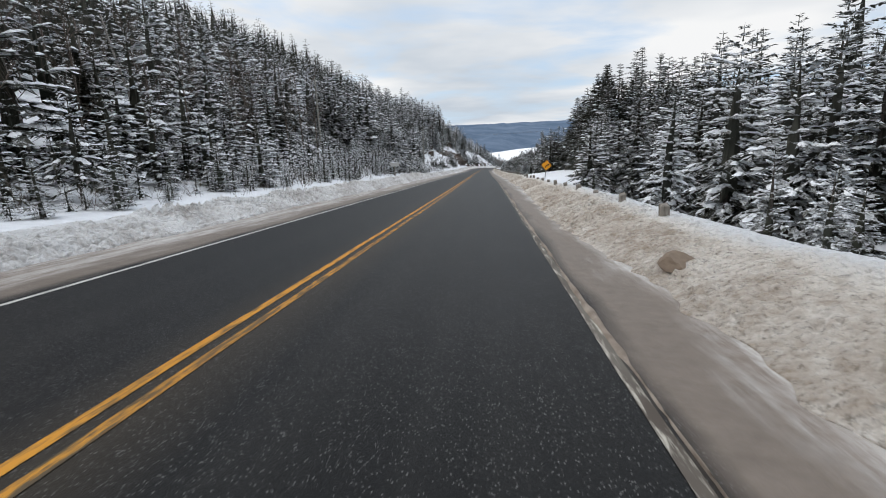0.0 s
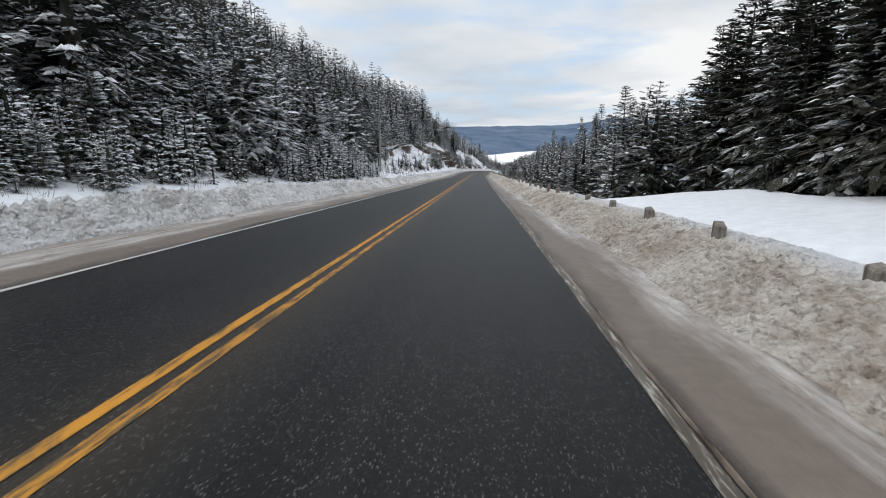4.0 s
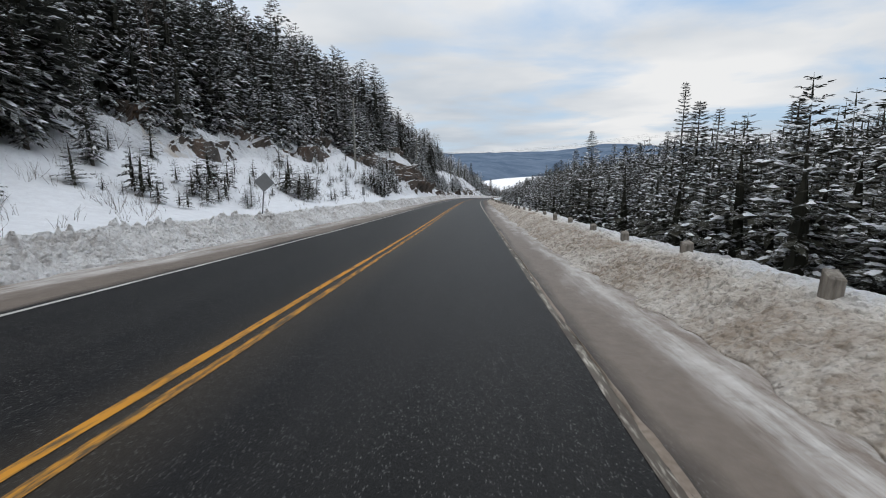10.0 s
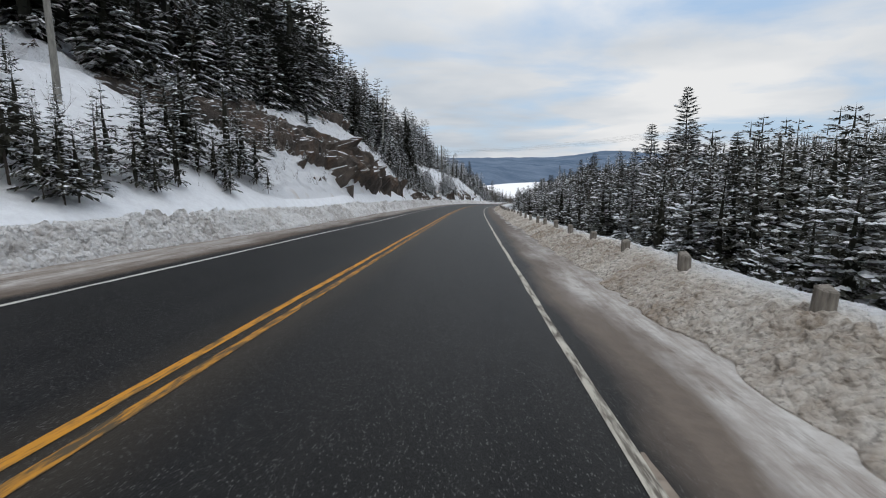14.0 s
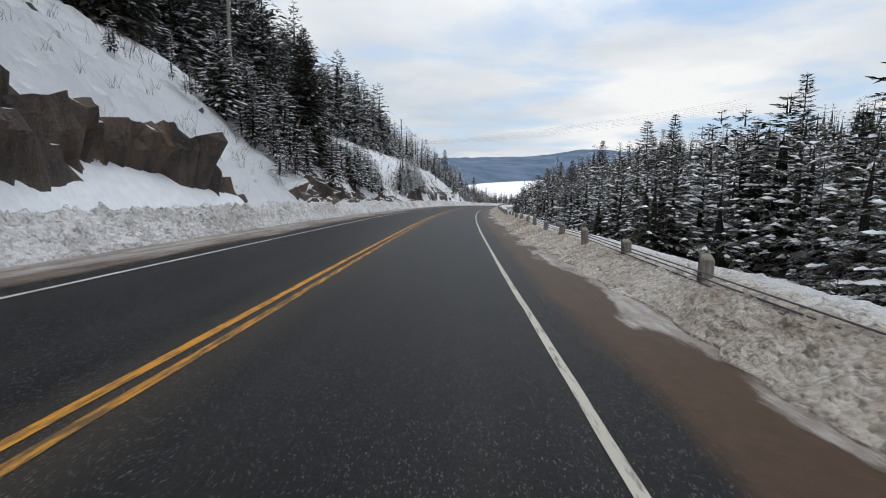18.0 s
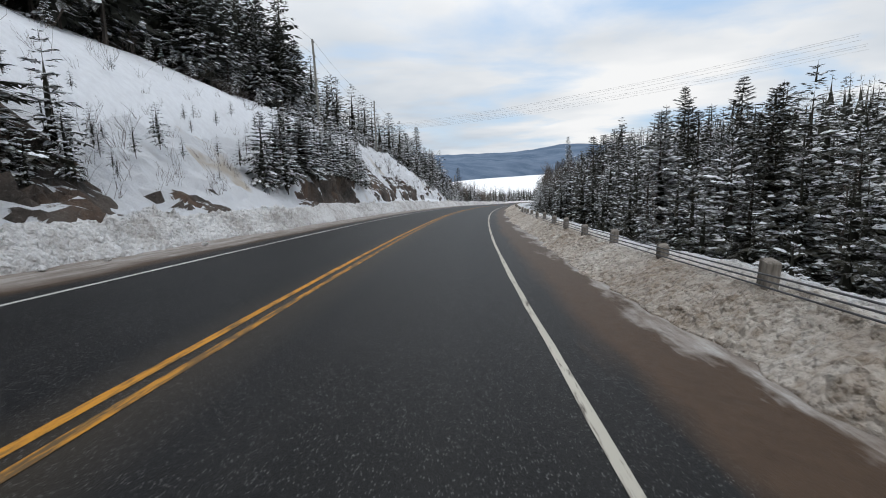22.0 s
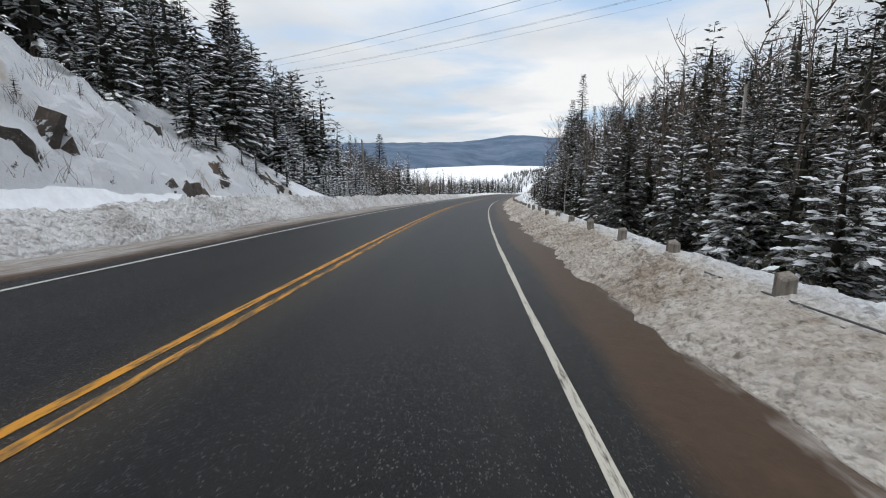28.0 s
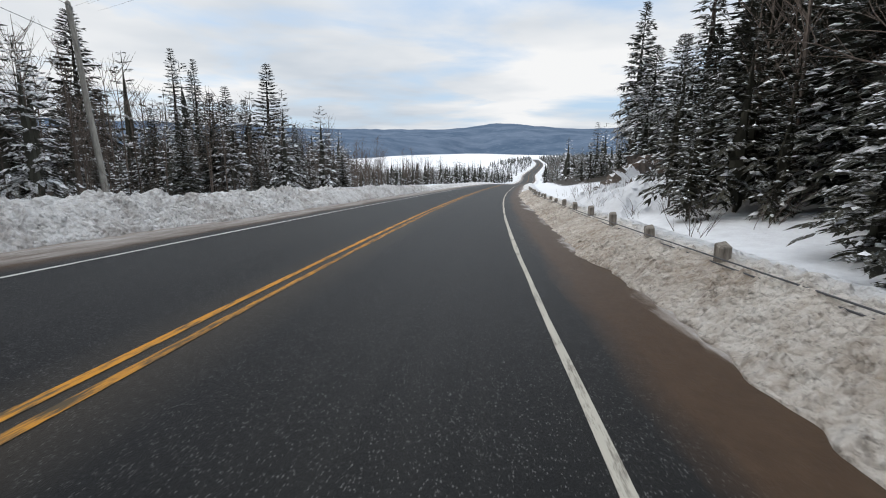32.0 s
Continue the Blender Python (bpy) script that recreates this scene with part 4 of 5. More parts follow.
YOUNG = [spruce_model(400 + i, 3.0, 0.85, 14, 7, 6, 0.25, 0.0, s, "spruce_sapling") for i, s in enumerate((1.8, 1.2))]


RISE_P, RISE = (0, 40, 60, 80, 95, 106, 200, 240, 290, 330, 350, 385, 400, 420), (0.40, 0.56, 0.74, 0.74, 0.68, 0.42, 0.33, 0.33, 0.35, 0.42, 0.60, 0.58, 0.60, 0.80)


def tallest(p, d, height):
    """Tree heights on the valley side, kept under the line to which the wood rises away from the road."""
    p, d, height = np.broadcast_arrays(np.asarray(p, float), np.asarray(d, float), np.asarray(height, float))
    top = (1.2 + np.interp(p, RISE_P, RISE) * d) * (0.84 + 0.20 * vnoise(p * 1.7, d * 1.3, 77))
    return np.where(d > 0, np.maximum(np.minimum(height, top - ground_height(p, d)), np.minimum(height, 2.0)), height)


USED = set()
LABELS = {
    "tall": "tall dark spruce with patches of snow on its boughs",
    "dark": "tall dense dark spruce with very little snow",
    "bare": "tall dark spruce with a bare lower trunk and little snow",
    "laden": "broad spruce bent under thick white snow",
    "spire": "narrow spire-like spruce with sparse snow",
    "young": "young roadside spruce dusted with snow",
}
KINDS = {"bare": BARE, "dark": DARK, "tall": TALL, "laden": LADEN, "spire": SPIRE, "young": YOUNG}
TREES = []


def stand_tree(kind, p, d, height, rng, sink=0.15, group=""):
    """Stands one spruce of a kind on the land."""
    height = float(height if group == "alone" else tallest(p, d, height))
    if -17.5 < d < 0 and 283 < p < 336:
        height, d = min(height, 4.5), -9.2 - 0.16 * (-d - 9.2)  # young firs over the low rock walls
    if d < 0 and p > 420 and kind in ("tall", "laden"):
        kind = "dark"
    if d > 0 and p > 395 and group != "bend" and kind in ("tall", "laden"):
        kind = "bare"
    models = KINDS[kind]
    i = rng.randrange(len(models))
    model = models[i]
    own = {"bare": 11.0, "dark": 10.0, "tall": 10.0, "laden": 6.0, "spire": 11.0, "young": 3.0}[kind]
    x, y, z = place(p, d, ground_height(p, d))
    s = height / own
    if d < 0 and d > -15 and 260 < p < 336:
        sink = 0.15  # on the rock walls
    m = Matrix.LocRotScale((x, y, z - sink), Euler((radians(rng.uniform(-2, 2)), radians(rng.uniform(-2, 2)), rng.random() * 6.28)), None)
    wide = s * rng.uniform(0.9, 1.15)
    if model not in USED:
        USED.add(model)
        model.matrix_world = m
        ob = model
    else:
        ob = copy_thing(model, m)
    ob.scale = (wide, wide, s)
    tagged(ob, LABELS[kind], "sapling" if kind == "young" else "spruce", ("spruces left of the road" if d < 0 else "spruces right of the road"))
    TREES.append((p, d))
    return ob


rng = random.Random(7)
# the trees that stand out against the sky or the snow: kind, p, d, height of the tip over the road
for kind, p, d, tip in (
    ("dark", 315, 30, 14.4), ("dark", 290, 25.7, 11.5), ("spire", 196, 30, 16.3), ("tall", 147.5, 21, 10.2), ("spire", 133.8, 20, 10.4), ("dark", 172, 22, 9.6), ("tall", 246, 30, 16.4), ("tall", 251, 27, 12.6),
    ("dark", 355, 30, 16.2), ("dark", 327, 25, 11.3), ("spire", 443, 17.8, 21.3), ("dark", 320, 19, 7.6), ("spire", 205, 24, 9.4), ("spire", 268, 27, 10.6), ("tall", 226, 22, 8.6), ("spire", 300, 28, 11.2), ("spire", 108, 19, 9.6), ("tall", 112, 21, 9.0), ("dark", 119, 18, 7.4),
    ("spire", 115.1, 17, 9.8), ("spire", 111.0, 15.5, 8.3), ("spire", 110.5, 16, 7.9), ("spire", 107.4, 15, 7.3), ("dark", 349, 17, 9.4), ("dark", 344.5, 17, 9.0), ("tall", 341, 17.5, 9.2), ("dark", 346, 20, 10.4), ("tall", 455.3, -22, 13.2), ("tall", 451.5, -24.3, 10.2), ("spire", 443.2, -23.5, 11.6), ("spire", 445.7, -23.5, 11.4), ("spire", 448.5, -25.5, 11.0), ("tall", 456.6, -25.3, 9.8), ("tall", 432, -22, 6.6), ("tall", 461, 17.3, 20.5), ("laden", 264, -11.4, 8.4), ("laden", 265.5, -10.6, 7.2), ("laden", 270, -9.9, 7.0), ("laden", 275, -9.4, 7.2), ("laden", 272, -11.5, 7.6),
):
    stand_tree(kind, p, d, tip - float(ground_height(p, d)), rng, group="alone")
# trees that stand out: kind, p, d, height
for kind, p, d, height in (
    ("tall", 56, 15.5, 10), ("spire", 57, 21, 12), ("spire", 54, 18.5, 14), ("spire", 60, 25, 11.0), ("spire", 53, 23, 10.5), ("tall", 47, 19, 10),
    ("tall", 87, 12.5, 9.5), ("tall", 99, 14.5, 10.5), ("tall", 92, 17, 11), ("tall", 140, 17, 15), ("tall", 148, 22, 15.5), ("tall", 165, 17, 15.5), ("spire", 163, 19.5, 15.5), ("tall", 177, 17.3, 18), ("tall", 185, 18, 14), ("tall", 227, 17.5, 18.5), ("dark", 231, 18.5, 15), ("tall", 278, 17.5, 17), ("dark", 276, 20, 14), ("laden", 38, 10.5, 7.5), ("laden", 41, 11.5, 8.5), ("tall", 43.5, 12.5, 9.5), ("laden", 36, 9.8, 5.5), ("tall", 40, 14, 10), ("tall", 152, 18, 11), ("spire", 192, 27.5, 17),
    ("tall", 242, 28, 17), ("tall", 250, 34, 18), ("tall", 284, 24.5, 15.5), ("tall", 303, 28, 15.5), ("tall", 317, 15.5, 12), ("tall", 309, 15.5, 11.5), ("spire", 445, 30, 19),
    ("spire", 437, 19, 17), ("tall", 440, 24, 16), 
    ("dark", 430, -26, 16), ("dark", 419, -27, 17), ("dark", 422, -24, 14), ("dark", 399, -19, 16), ("spire", 404, -22, 15), ("dark", 409, -25, 17), ("tall", 413, -21, 13), ("dark", 440, -29, 15),
    ("tall", 108, 18, 14), ("spire", 112, 21, 15.5), ("tall", 104, 16, 12.5), ("tall", 116, 17.5, 14.5), ("spire", 106, 20, 14.5), ("tall", 113, 17, 14), ("dark", 119, 18, 13.5), ("dark", 274, -11.6, 10.5), ("dark", 276.5, -12.2, 11.5), ("dark", 279.5, -12.8, 11), ("laden", 284, -11.2, 5.5), ("laden", 287, -12.3, 6),
    ("laden", 290, -11.0, 5), ("laden", 292.5, -12.6, 6), ("laden", 281, -10.6, 4), ("laden", 383, -12, 5), ("laden", 380, -14, 6), ("laden", 394, -11.5, 4.5), ("laden", 405, -12.4, 4.5), ("laden", 409, -13.4, 5), ("laden", 413, -12.2, 4), ("laden", 417, -13, 4.5),
    ("young", 30, -11.5, 5.0), ("laden", 286, -11.5, 4.5), ("laden", 262, -12.5, 6), ("laden", 266, -12, 5), ("laden", 270, -12.0, 5.5), ("laden", 274, -11.8, 5), ("laden", 278, -12.2, 6),
    ("laden", 198, -10.6, 4.2), ("laden", 201, -11.4, 4.4), ("young", 195, -10.3, 3.0), ("laden", 204, -12.2, 4.0),
    ("laden", 314, -11.5, 5), ("laden", 317, -11.0, 4.5), ("young", 320, -10.6, 3.5), ("laden", 324, -12.5, 4.5), ("young", 328, -11.5, 3.5), ("laden", 295, -12, 4.4),
    ("laden", 388, -12.5, 8), ("laden", 391, -13.5, 9), ("laden", 385, -15, 7), ("laden", 395, -13, 7), ("young", 398, -12, 4), ("young", 402, -11.6, 3.5), ("laden", 400, -14.5, 6),
):
    stand_tree(kind, p, d, height, rng)

# the front rows of the forest: stretch along the road, nearest offset, heights near the edge, how far the taller ones stand back, snowiness
for side, spans in (
    (-1, ((-4, 46, 15.0, 5, 9, 7, 0.6), (46, 70, 10.2, 2.2, 4, 5, 1.0), (66, 117, 10.4, 2.5, 9, 6, 0.85), (117, 152, 16.0, 8, 12, 5, 0.12), (205, 262, 17.0, 8, 12, 4, 0.15), (262, 345, 19.3, 8, 12, 4, 0.15), (311, 334, 10.3, 2.5, 4.5, 2.5, 1.0), (46, 66, 17.0, 5, 9, 5, 0.6), (430, 462, 13.5, 4, 8, 6, 0.3))),
    (1, ((6, 36, 10.0, 3.5, 8.5, 9, 0.7), (36, 46, 13, 6, 12, 6, 0.3), (46, 94, 18.0, 9, 12, 5, 0.05), (84, 150, 10.0, 5, 13.5, 12, 0.35), (150, 250, 10.0, 5, 13.5, 12, 0.35), (250, 345, 9.8, 5, 13.5, 12, 0.3), (345, 400, 9.8, 5, 10, 8, 0.2), (400, 424, 11.8, 8, 12, 5, 0.0), (424, 455, 14.5, 10, 15, 5, 0.05))),
):
    for p0, p1, edge, low, high, back, snowy in spans:
        p = p0 + rng.random() * 2
        while p < p1:
            in_by = rng.random() ** 1.3
            d = edge + back * in_by
            if all(abs(p - a) + abs(side * d - b) > 1.7 for a, b in TREES):
                tall = (low + (high - low) * in_by) * rng.uniform(0.8, 1.2)
                pick = rng.random()
                gloom = 0.7 if (side > 0 and (p > 330 or 44 < p < 96)) or (side < 0 and p > 425) else 0.55 if side > 0 else 0.25
                kind = "laden" if pick < snowy or tall < 5.0 else "spire" if pick > 0.9 else "bare" if (side < 0 and p > 116 or side > 0 and p > 395) and rng.random() < 0.55 else "dark" if rng.random() < gloom else "tall"
                stand_tree(kind, p, side * d, min(tall, 8.5) if kind == "laden" else tall, rng)
            p += rng.uniform(2.2, 4.6)

# small spruces on the open snow of the left bank
for p0, p1, d0, d1, n in ((0, 46, -12.5, -9.6, 34), (120, 200, -18, -10.5, 18), (205, 240, -16, -12, 5), (338, 384, -17, -11, 12), (384, 404, -11.5, -10, 8), (46, 70, -17, -10.0, 44), (404, 432, -13, -10.8, 8), (8, 36, 9.2, 10.5, 8)):
    for _ in range(n):
        stand_tree("young", rng.uniform(p0, p1), rng.uniform(d0, d1), rng.uniform(0.8, 2.8), rng, 0.05)
# close dark groups: beyond the open snow, by the snow mound, at the forest's lower edge
rng = random.Random(19)
for p, d, height in (
    (63, 17, 12.5), (66, 17.5, 13), (69, 19, 13), (72, 17, 12.8), (75, 16.5, 12.8), (78, 17.5, 13.2), (81, 16.8, 12.8), (84, 17.5, 12.8), (87, 18, 12.2), (90, 17, 11), (73, 19.5, 13.5), (79, 20, 13.5), (85, 20.5, 13),
    (411, 11.4, 8), (415, 11.8, 9), (418, 12.4, 10), (421, 13, 11), (424, 13.8, 12), (427, 14.6, 13.5), (430, 14.5, 14), (433, 16, 13),
    (127, -17, 9), (130, -18, 10), (133, -17.5, 9.5), (136, -18.5, 11), (139, -17.8, 9.5), (142, -18.5, 10.5), (145, -19, 10), (148, -19.5, 11), (151, -20.5, 10), (129, -20, 12), (138, -20.5, 12), (146, -21.5, 12),
):
    stand_tree("dark" if rng.random() < (0.3 if p > 400 else 0.7) else "tall", p, d, height, rng, group="bend" if p > 400 else "")
for model in [m for group in KINDS.values() for m in group if m not in USED]:
    for o in (*model.children, model):
        bpy.data.objects.remove(o)

# ---- the forest behind: too many to count ----
def forest_library(count, seed, whorls, per, snow, spread, sprays, pad):
    lib = []
    for i in range(count):
        r = random.Random(seed + i)
        (nv, nf), (sv, sf) = spruce_arrays(r, 10.0, 10 * spread * r.uniform(0.8, 1.2), whorls, per, sprays, 0.48, r.uniform(0.04, 0.16), snow * r.uniform(0.5, 1.4), pad, 6 if sprays else 5)
        nv, sv = nv / 10, sv / 10
        tv, tq = tube([(0, 0, -0.05), (0, 0, 0.5), (0, 0, 0.88)], [0.011, 0.007, 0.001], 4)
        tf = np.concatenate([tq[:, [0, 1, 2]], tq[:, [0, 2, 3]]])
        v, f = joined([(nv, nf), (sv, sf), (tv, tf)])
        lib.append((v, f, np.concatenate([np.zeros(len(nf)), np.ones(len(sf)), np.full(len(tf), 2)])))
    return lib


def forest(name, spots, lib, label, seed, lift=-0.2, needles=None):
    """One mesh of many trees: spots are rows of p, d, height."""
    r = np.random.RandomState(seed)
    spots = np.stack([spots[:, 0], spots[:, 1], tallest(spots[:, 0], spots[:, 1], spots[:, 2])], 1)
    vs, fs, ms, n = [], [], [], 0
    at = place(spots[:, 0], spots[:, 1], ground_height(spots[:, 0], spots[:, 1]) + lift)
    for (x, y, z), high in zip(at, spots[:, 2]):
        v, f, m = lib[r.randint(len(lib))]
        a, w = r.rand() * 6.283, high * r.uniform(0.85, 1.15)
        c, s = math.cos(a) * w, math.sin(a) * w
        lean = r.uniform(-0.03, 0.03, 2) * high
        vs.append(np.stack([x + c * v[:, 0] - s * v[:, 1] + lean[0] * v[:, 2], y + s * v[:, 0] + c * v[:, 1] + lean[1] * v[:, 2], z + high * v[:, 2]], 1))
        fs.append(f + n)
        ms.append(m)
        n += len(v)
    ob = mesh_object(name, np.concatenate(vs), np.concatenate(fs), [needles or FAR_NEEDLES, BRANCH_SNOW, BARK], smooth=False, slots=np.concatenate(ms))
    return tagged(ob, label, "forest", kind="stuff")


def scatter(p0, p1, d0, d1, gap, seed, keep, lo, hi):
    """Jittered spots with heights, where keep(p, d) allows."""
    r = np.random.RandomState(seed)
    p, d = np.meshgrid(np.arange(p0, p1, gap), np.arange(d0, d1, gap), indexing="ij")
    p, d = p.ravel() + r.uniform(-0.5, 0.5, p.size) * gap, d.ravel() + r.uniform(-0.5, 0.5, d.size) * gap
    ok = keep(p, d)
    p, d = p[ok], d[ok]
    high = lo + (hi - lo) * np.clip(0.45 + 0.5 * fbm(p * 0.07, d * 0.07, seed, 2) + r.uniform(-0.5, 0.6, p.size), -0.2, 1.3)
    return np.stack([p, d, high], 1)


def thicket(spans, seed):
    """Close-set spots: stretches of p and d, how many, least and greatest height; taller away from the road."""
    r = np.random.RandomState(seed)
    rows = []
    for p0, p1, d0, d1, n, lo, hi in spans:
        u = r.rand(n)
        rows.append(np.stack([r.uniform(p0, p1, n), d0 + (d1 - d0) * u, (lo + (hi - lo) * u) * r.uniform(0.75, 1.2, n)], 1))
    return np.concatenate(rows)


taken = np.array(TREES)


def clear_of_things(p, d):
    return np.array([np.min(np.abs(taken[:, 0] - a) + np.abs(taken[:, 1] - b)) > 1.8 for a, b in zip(p, d)])


GLOOM = forest_library(7, 930, 15, 7, 0.85, 0.25, 3, 1.2)
MID = forest_library(8, 900, 15, 7, 2.3, 0.25, 4, 1.3)
FAR = forest_library(7, 950, 12, 6, 0.5, 0.24, 2, 1.3)
TINY = forest_library(6, 970, 9, 5, 0.3, 0.25, 1, 1.8)


EDGE = forest_library(8, 1000, 17, 7, 0.62, 0.26, 5, 1.2)
SHADED = forest_library(6, 1040, 20, 7, 0.12, 0.20, 5, 0.8)
WHITE = forest_library(8, 1020, 10, 6, 2.2, 0.30, 4, 1.7)
CLUMP = forest_library(6, 1060, 9, 7, 0.9, 0.38, 5, 1.4)
forest("forest_edge_left", thicket(((118, 152, -16.5, -25, 38, 7, 13), (152, 205, -19.5, -29, 75, 7, 13), (205, 345, -20, -26, 90, 9, 14), (66, 117, -13, -20, 50, 8, 12), (394, 411, -15, -26, 22, 9, 15)), 71), EDGE, "dark close-set spruces along the forest edge", 72)
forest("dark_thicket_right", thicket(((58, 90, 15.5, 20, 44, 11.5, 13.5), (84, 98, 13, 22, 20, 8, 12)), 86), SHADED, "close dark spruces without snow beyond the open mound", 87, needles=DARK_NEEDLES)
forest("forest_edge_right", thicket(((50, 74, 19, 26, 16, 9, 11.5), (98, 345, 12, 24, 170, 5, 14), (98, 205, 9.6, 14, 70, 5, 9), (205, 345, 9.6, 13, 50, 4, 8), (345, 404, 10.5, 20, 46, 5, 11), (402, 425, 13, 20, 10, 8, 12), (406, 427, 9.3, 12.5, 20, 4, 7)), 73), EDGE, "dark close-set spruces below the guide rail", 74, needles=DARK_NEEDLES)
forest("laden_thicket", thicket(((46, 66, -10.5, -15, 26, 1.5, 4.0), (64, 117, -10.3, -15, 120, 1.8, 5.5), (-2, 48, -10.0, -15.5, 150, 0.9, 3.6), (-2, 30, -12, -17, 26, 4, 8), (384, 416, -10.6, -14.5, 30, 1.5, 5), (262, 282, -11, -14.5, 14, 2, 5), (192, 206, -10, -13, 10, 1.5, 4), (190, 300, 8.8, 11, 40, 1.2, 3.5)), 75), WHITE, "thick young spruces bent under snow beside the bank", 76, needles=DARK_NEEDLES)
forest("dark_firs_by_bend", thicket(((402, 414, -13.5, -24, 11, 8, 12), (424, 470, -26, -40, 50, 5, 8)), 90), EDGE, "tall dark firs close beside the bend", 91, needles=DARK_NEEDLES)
forest("fir_clumps_on_slope", thicket(((165.5, 171.5, -10.0, -12.8, 16, 1.2, 2.7), (149, 153, -11, -14, 8, 1, 2.2), (153, 158.5, -11.6, -13.4, 10, 1, 2.3), (192, 207, -9.2, -11.4, 22, 1.8, 4.0), (130, 200, -10.5, -17, 40, 0.5, 1.6), (262, 282, -9.4, -13, 22, 2.0, 4.8)), 88), CLUMP, "clumps of young dark firs dusted with snow on the open slope", 89, 0.1, DARK_NEEDLES)
forest("thicket_on_wall", thicket(((313, 334, -9.0, -10.8, 60, 2.4, 4.8), (283, 298, -9.0, -10.8, 46, 2.0, 4.4), (264, 274, -11, -14, 8, 2, 5)), 77), WHITE, "young spruces bent under snow above the rock wall", 78, 0.0, DARK_NEEDLES)
forest("saplings_on_slope", thicket(((298, 316, -9.0, -11.5, 18, 0.8, 1.6), (294, 336, -10.8, -18, 40, 0.6, 1.5), (336, 384, -9.4, -18, 50, 0.7, 1.7), (252, 276, -10.5, -16, 14, 0.9, 2.0), (203, 232, -10, -16, 12, 0.8, 1.6), (120, 205, -10, -17, 46, 0.6, 1.5)), 82), WHITE, "small snow-covered spruces scattered over the open slope", 83, 0.35)


def grows(p, d):
    """How tall the wood is here, as a share."""
    front = np.where((d > 0) & ((p < 40) | (p > 96)), 0.60 + 0.55 * ramp(d, 11, 23), np.where(d > 0, 1.05, 1.0))
    late = np.where(d < 0, 1 - 0.42 * ramp(p, 418, 440), 1.0)
    return front * late * np.where(d > 0, 1 - 0.22 * ramp(p, 335, 360), 1.0)


near_l = scatter(-8, 462, -36, -10, 3.5, 51, lambda p, d: (woodland(p, d) > 0.75) & clear_of_things(p, d), 7.0, 13.0)
near_r = scatter(-2, 470, 9, 34, 3.5, 52, lambda p, d: (woodland(p, d) > 0.85) & clear_of_things(p, d), 6.5, 13.0)
for spots in (near_l, near_r):
    spots[:, 2] *= grows(spots[:, 0], spots[:, 1])
thin = (near_l[:, 0] > 62) | (near_l[:, 1] > -16) | (np.arange(len(near_l)) % 5 < 2)
near_l = near_l[thin]
hill = near_l[:, 0] > 118
near_l[:, 2] *= 1 + 0.25 * ramp(near_l[:, 0], 190, 215) * (1 - ramp(near_l[:, 0], 340, 385))
forest("forest_above_cut", near_l[hill], GLOOM, "tall dark spruce forest above the road cut", 66)
near_l = near_l[~hill]
forest("forest_left", near_l, MID, "close snow-dusted spruce forest on the hillside", 61)
deep = near_r[:, 0] > 44
close = deep & (near_r[:, 1] < 15)
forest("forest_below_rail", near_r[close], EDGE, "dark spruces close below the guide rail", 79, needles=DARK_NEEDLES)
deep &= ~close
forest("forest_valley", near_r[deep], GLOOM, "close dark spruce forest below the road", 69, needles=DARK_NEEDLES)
forest("forest_right", near_r[~(deep | close)], MID, "close snow-dusted spruce forest below the road", 62)
back_l = scatter(-8, 480, -100, -36, 4.7, 53, lambda p, d: (p - d * 0.1 < 440) & ((p > 95) | (vnoise(p * 3.1, d * 3.7, 9) > -0.1)), 8.0, 13.5)
back_r = scatter(10, 520, 34, 150, 5.4, 54, lambda p, d: d > 0, 7.0, 14.0)
deep_l = back_l[:, 1] < -62
forest("forest_upper_slope_left", back_l[deep_l], TINY, "spruce forest along the top of the hillside", 80)
forest("forest_slope_left", back_l[~deep_l], FAR, "dense spruce forest high on the hillside", 63)
deep_r = back_r[:, 1] > 68
forest("forest_upper_slope_right", back_r[deep_r], TINY, "spruce forest high on the valley side", 81)
forest("forest_slope_right", back_r[~deep_r], FAR, "dense spruce forest on the far hillside", 64)
forest("forest_far_hillside", scatter(40, 620, 150, 270, 8.0, 58, lambda p, d: d > 0, 9.0, 14.0), TINY, "distant spruce forest on the valley side", 67)
screen = scatter(530, 760, -150, -12, 4.4, 59, lambda p, d: d < -13 - 0.45 * np.maximum(590 - p, 0), 6.5, 10.0)
grove = scatter(446, 560, -110, -20, 4.2, 84, lambda p, d: d < -27 - 0.4 * np.maximum(p - 490, 0), 8.0, 13.0)
forest("forest_before_lake", grove, FAR, "mixed wood in front of the frozen lake", 85)
forest("forest_by_lake", screen, TINY, "mixed spruce wood on the low ground before the lake", 68)
land = lambda p, d: (np.abs(d) > 11) & (ground_height(p, d) + hermite(p, LINE_Z) > LAKE_Z + 0.5)
shore_l = scatter(620, 1100, -380, -13, 13, 55, land, 5.0, 8.5)
shore_r = scatter(470, 1100, 11, 260, 14, 56, land, 5.0, 9.0)
shore_f = scatter(1100, 1690, -110, 120, 14.0, 57, land, 7.0, 12.0)
forest("forest_shore", np.concatenate([shore_l, shore_r, shore_f]), TINY, "distant trees along the lake shore", 65)


# ---- the cable guide rail on the right ----
def p_of(s0, s1, n):
    return np.linspace(s0, s1, n + 1)[:-1]


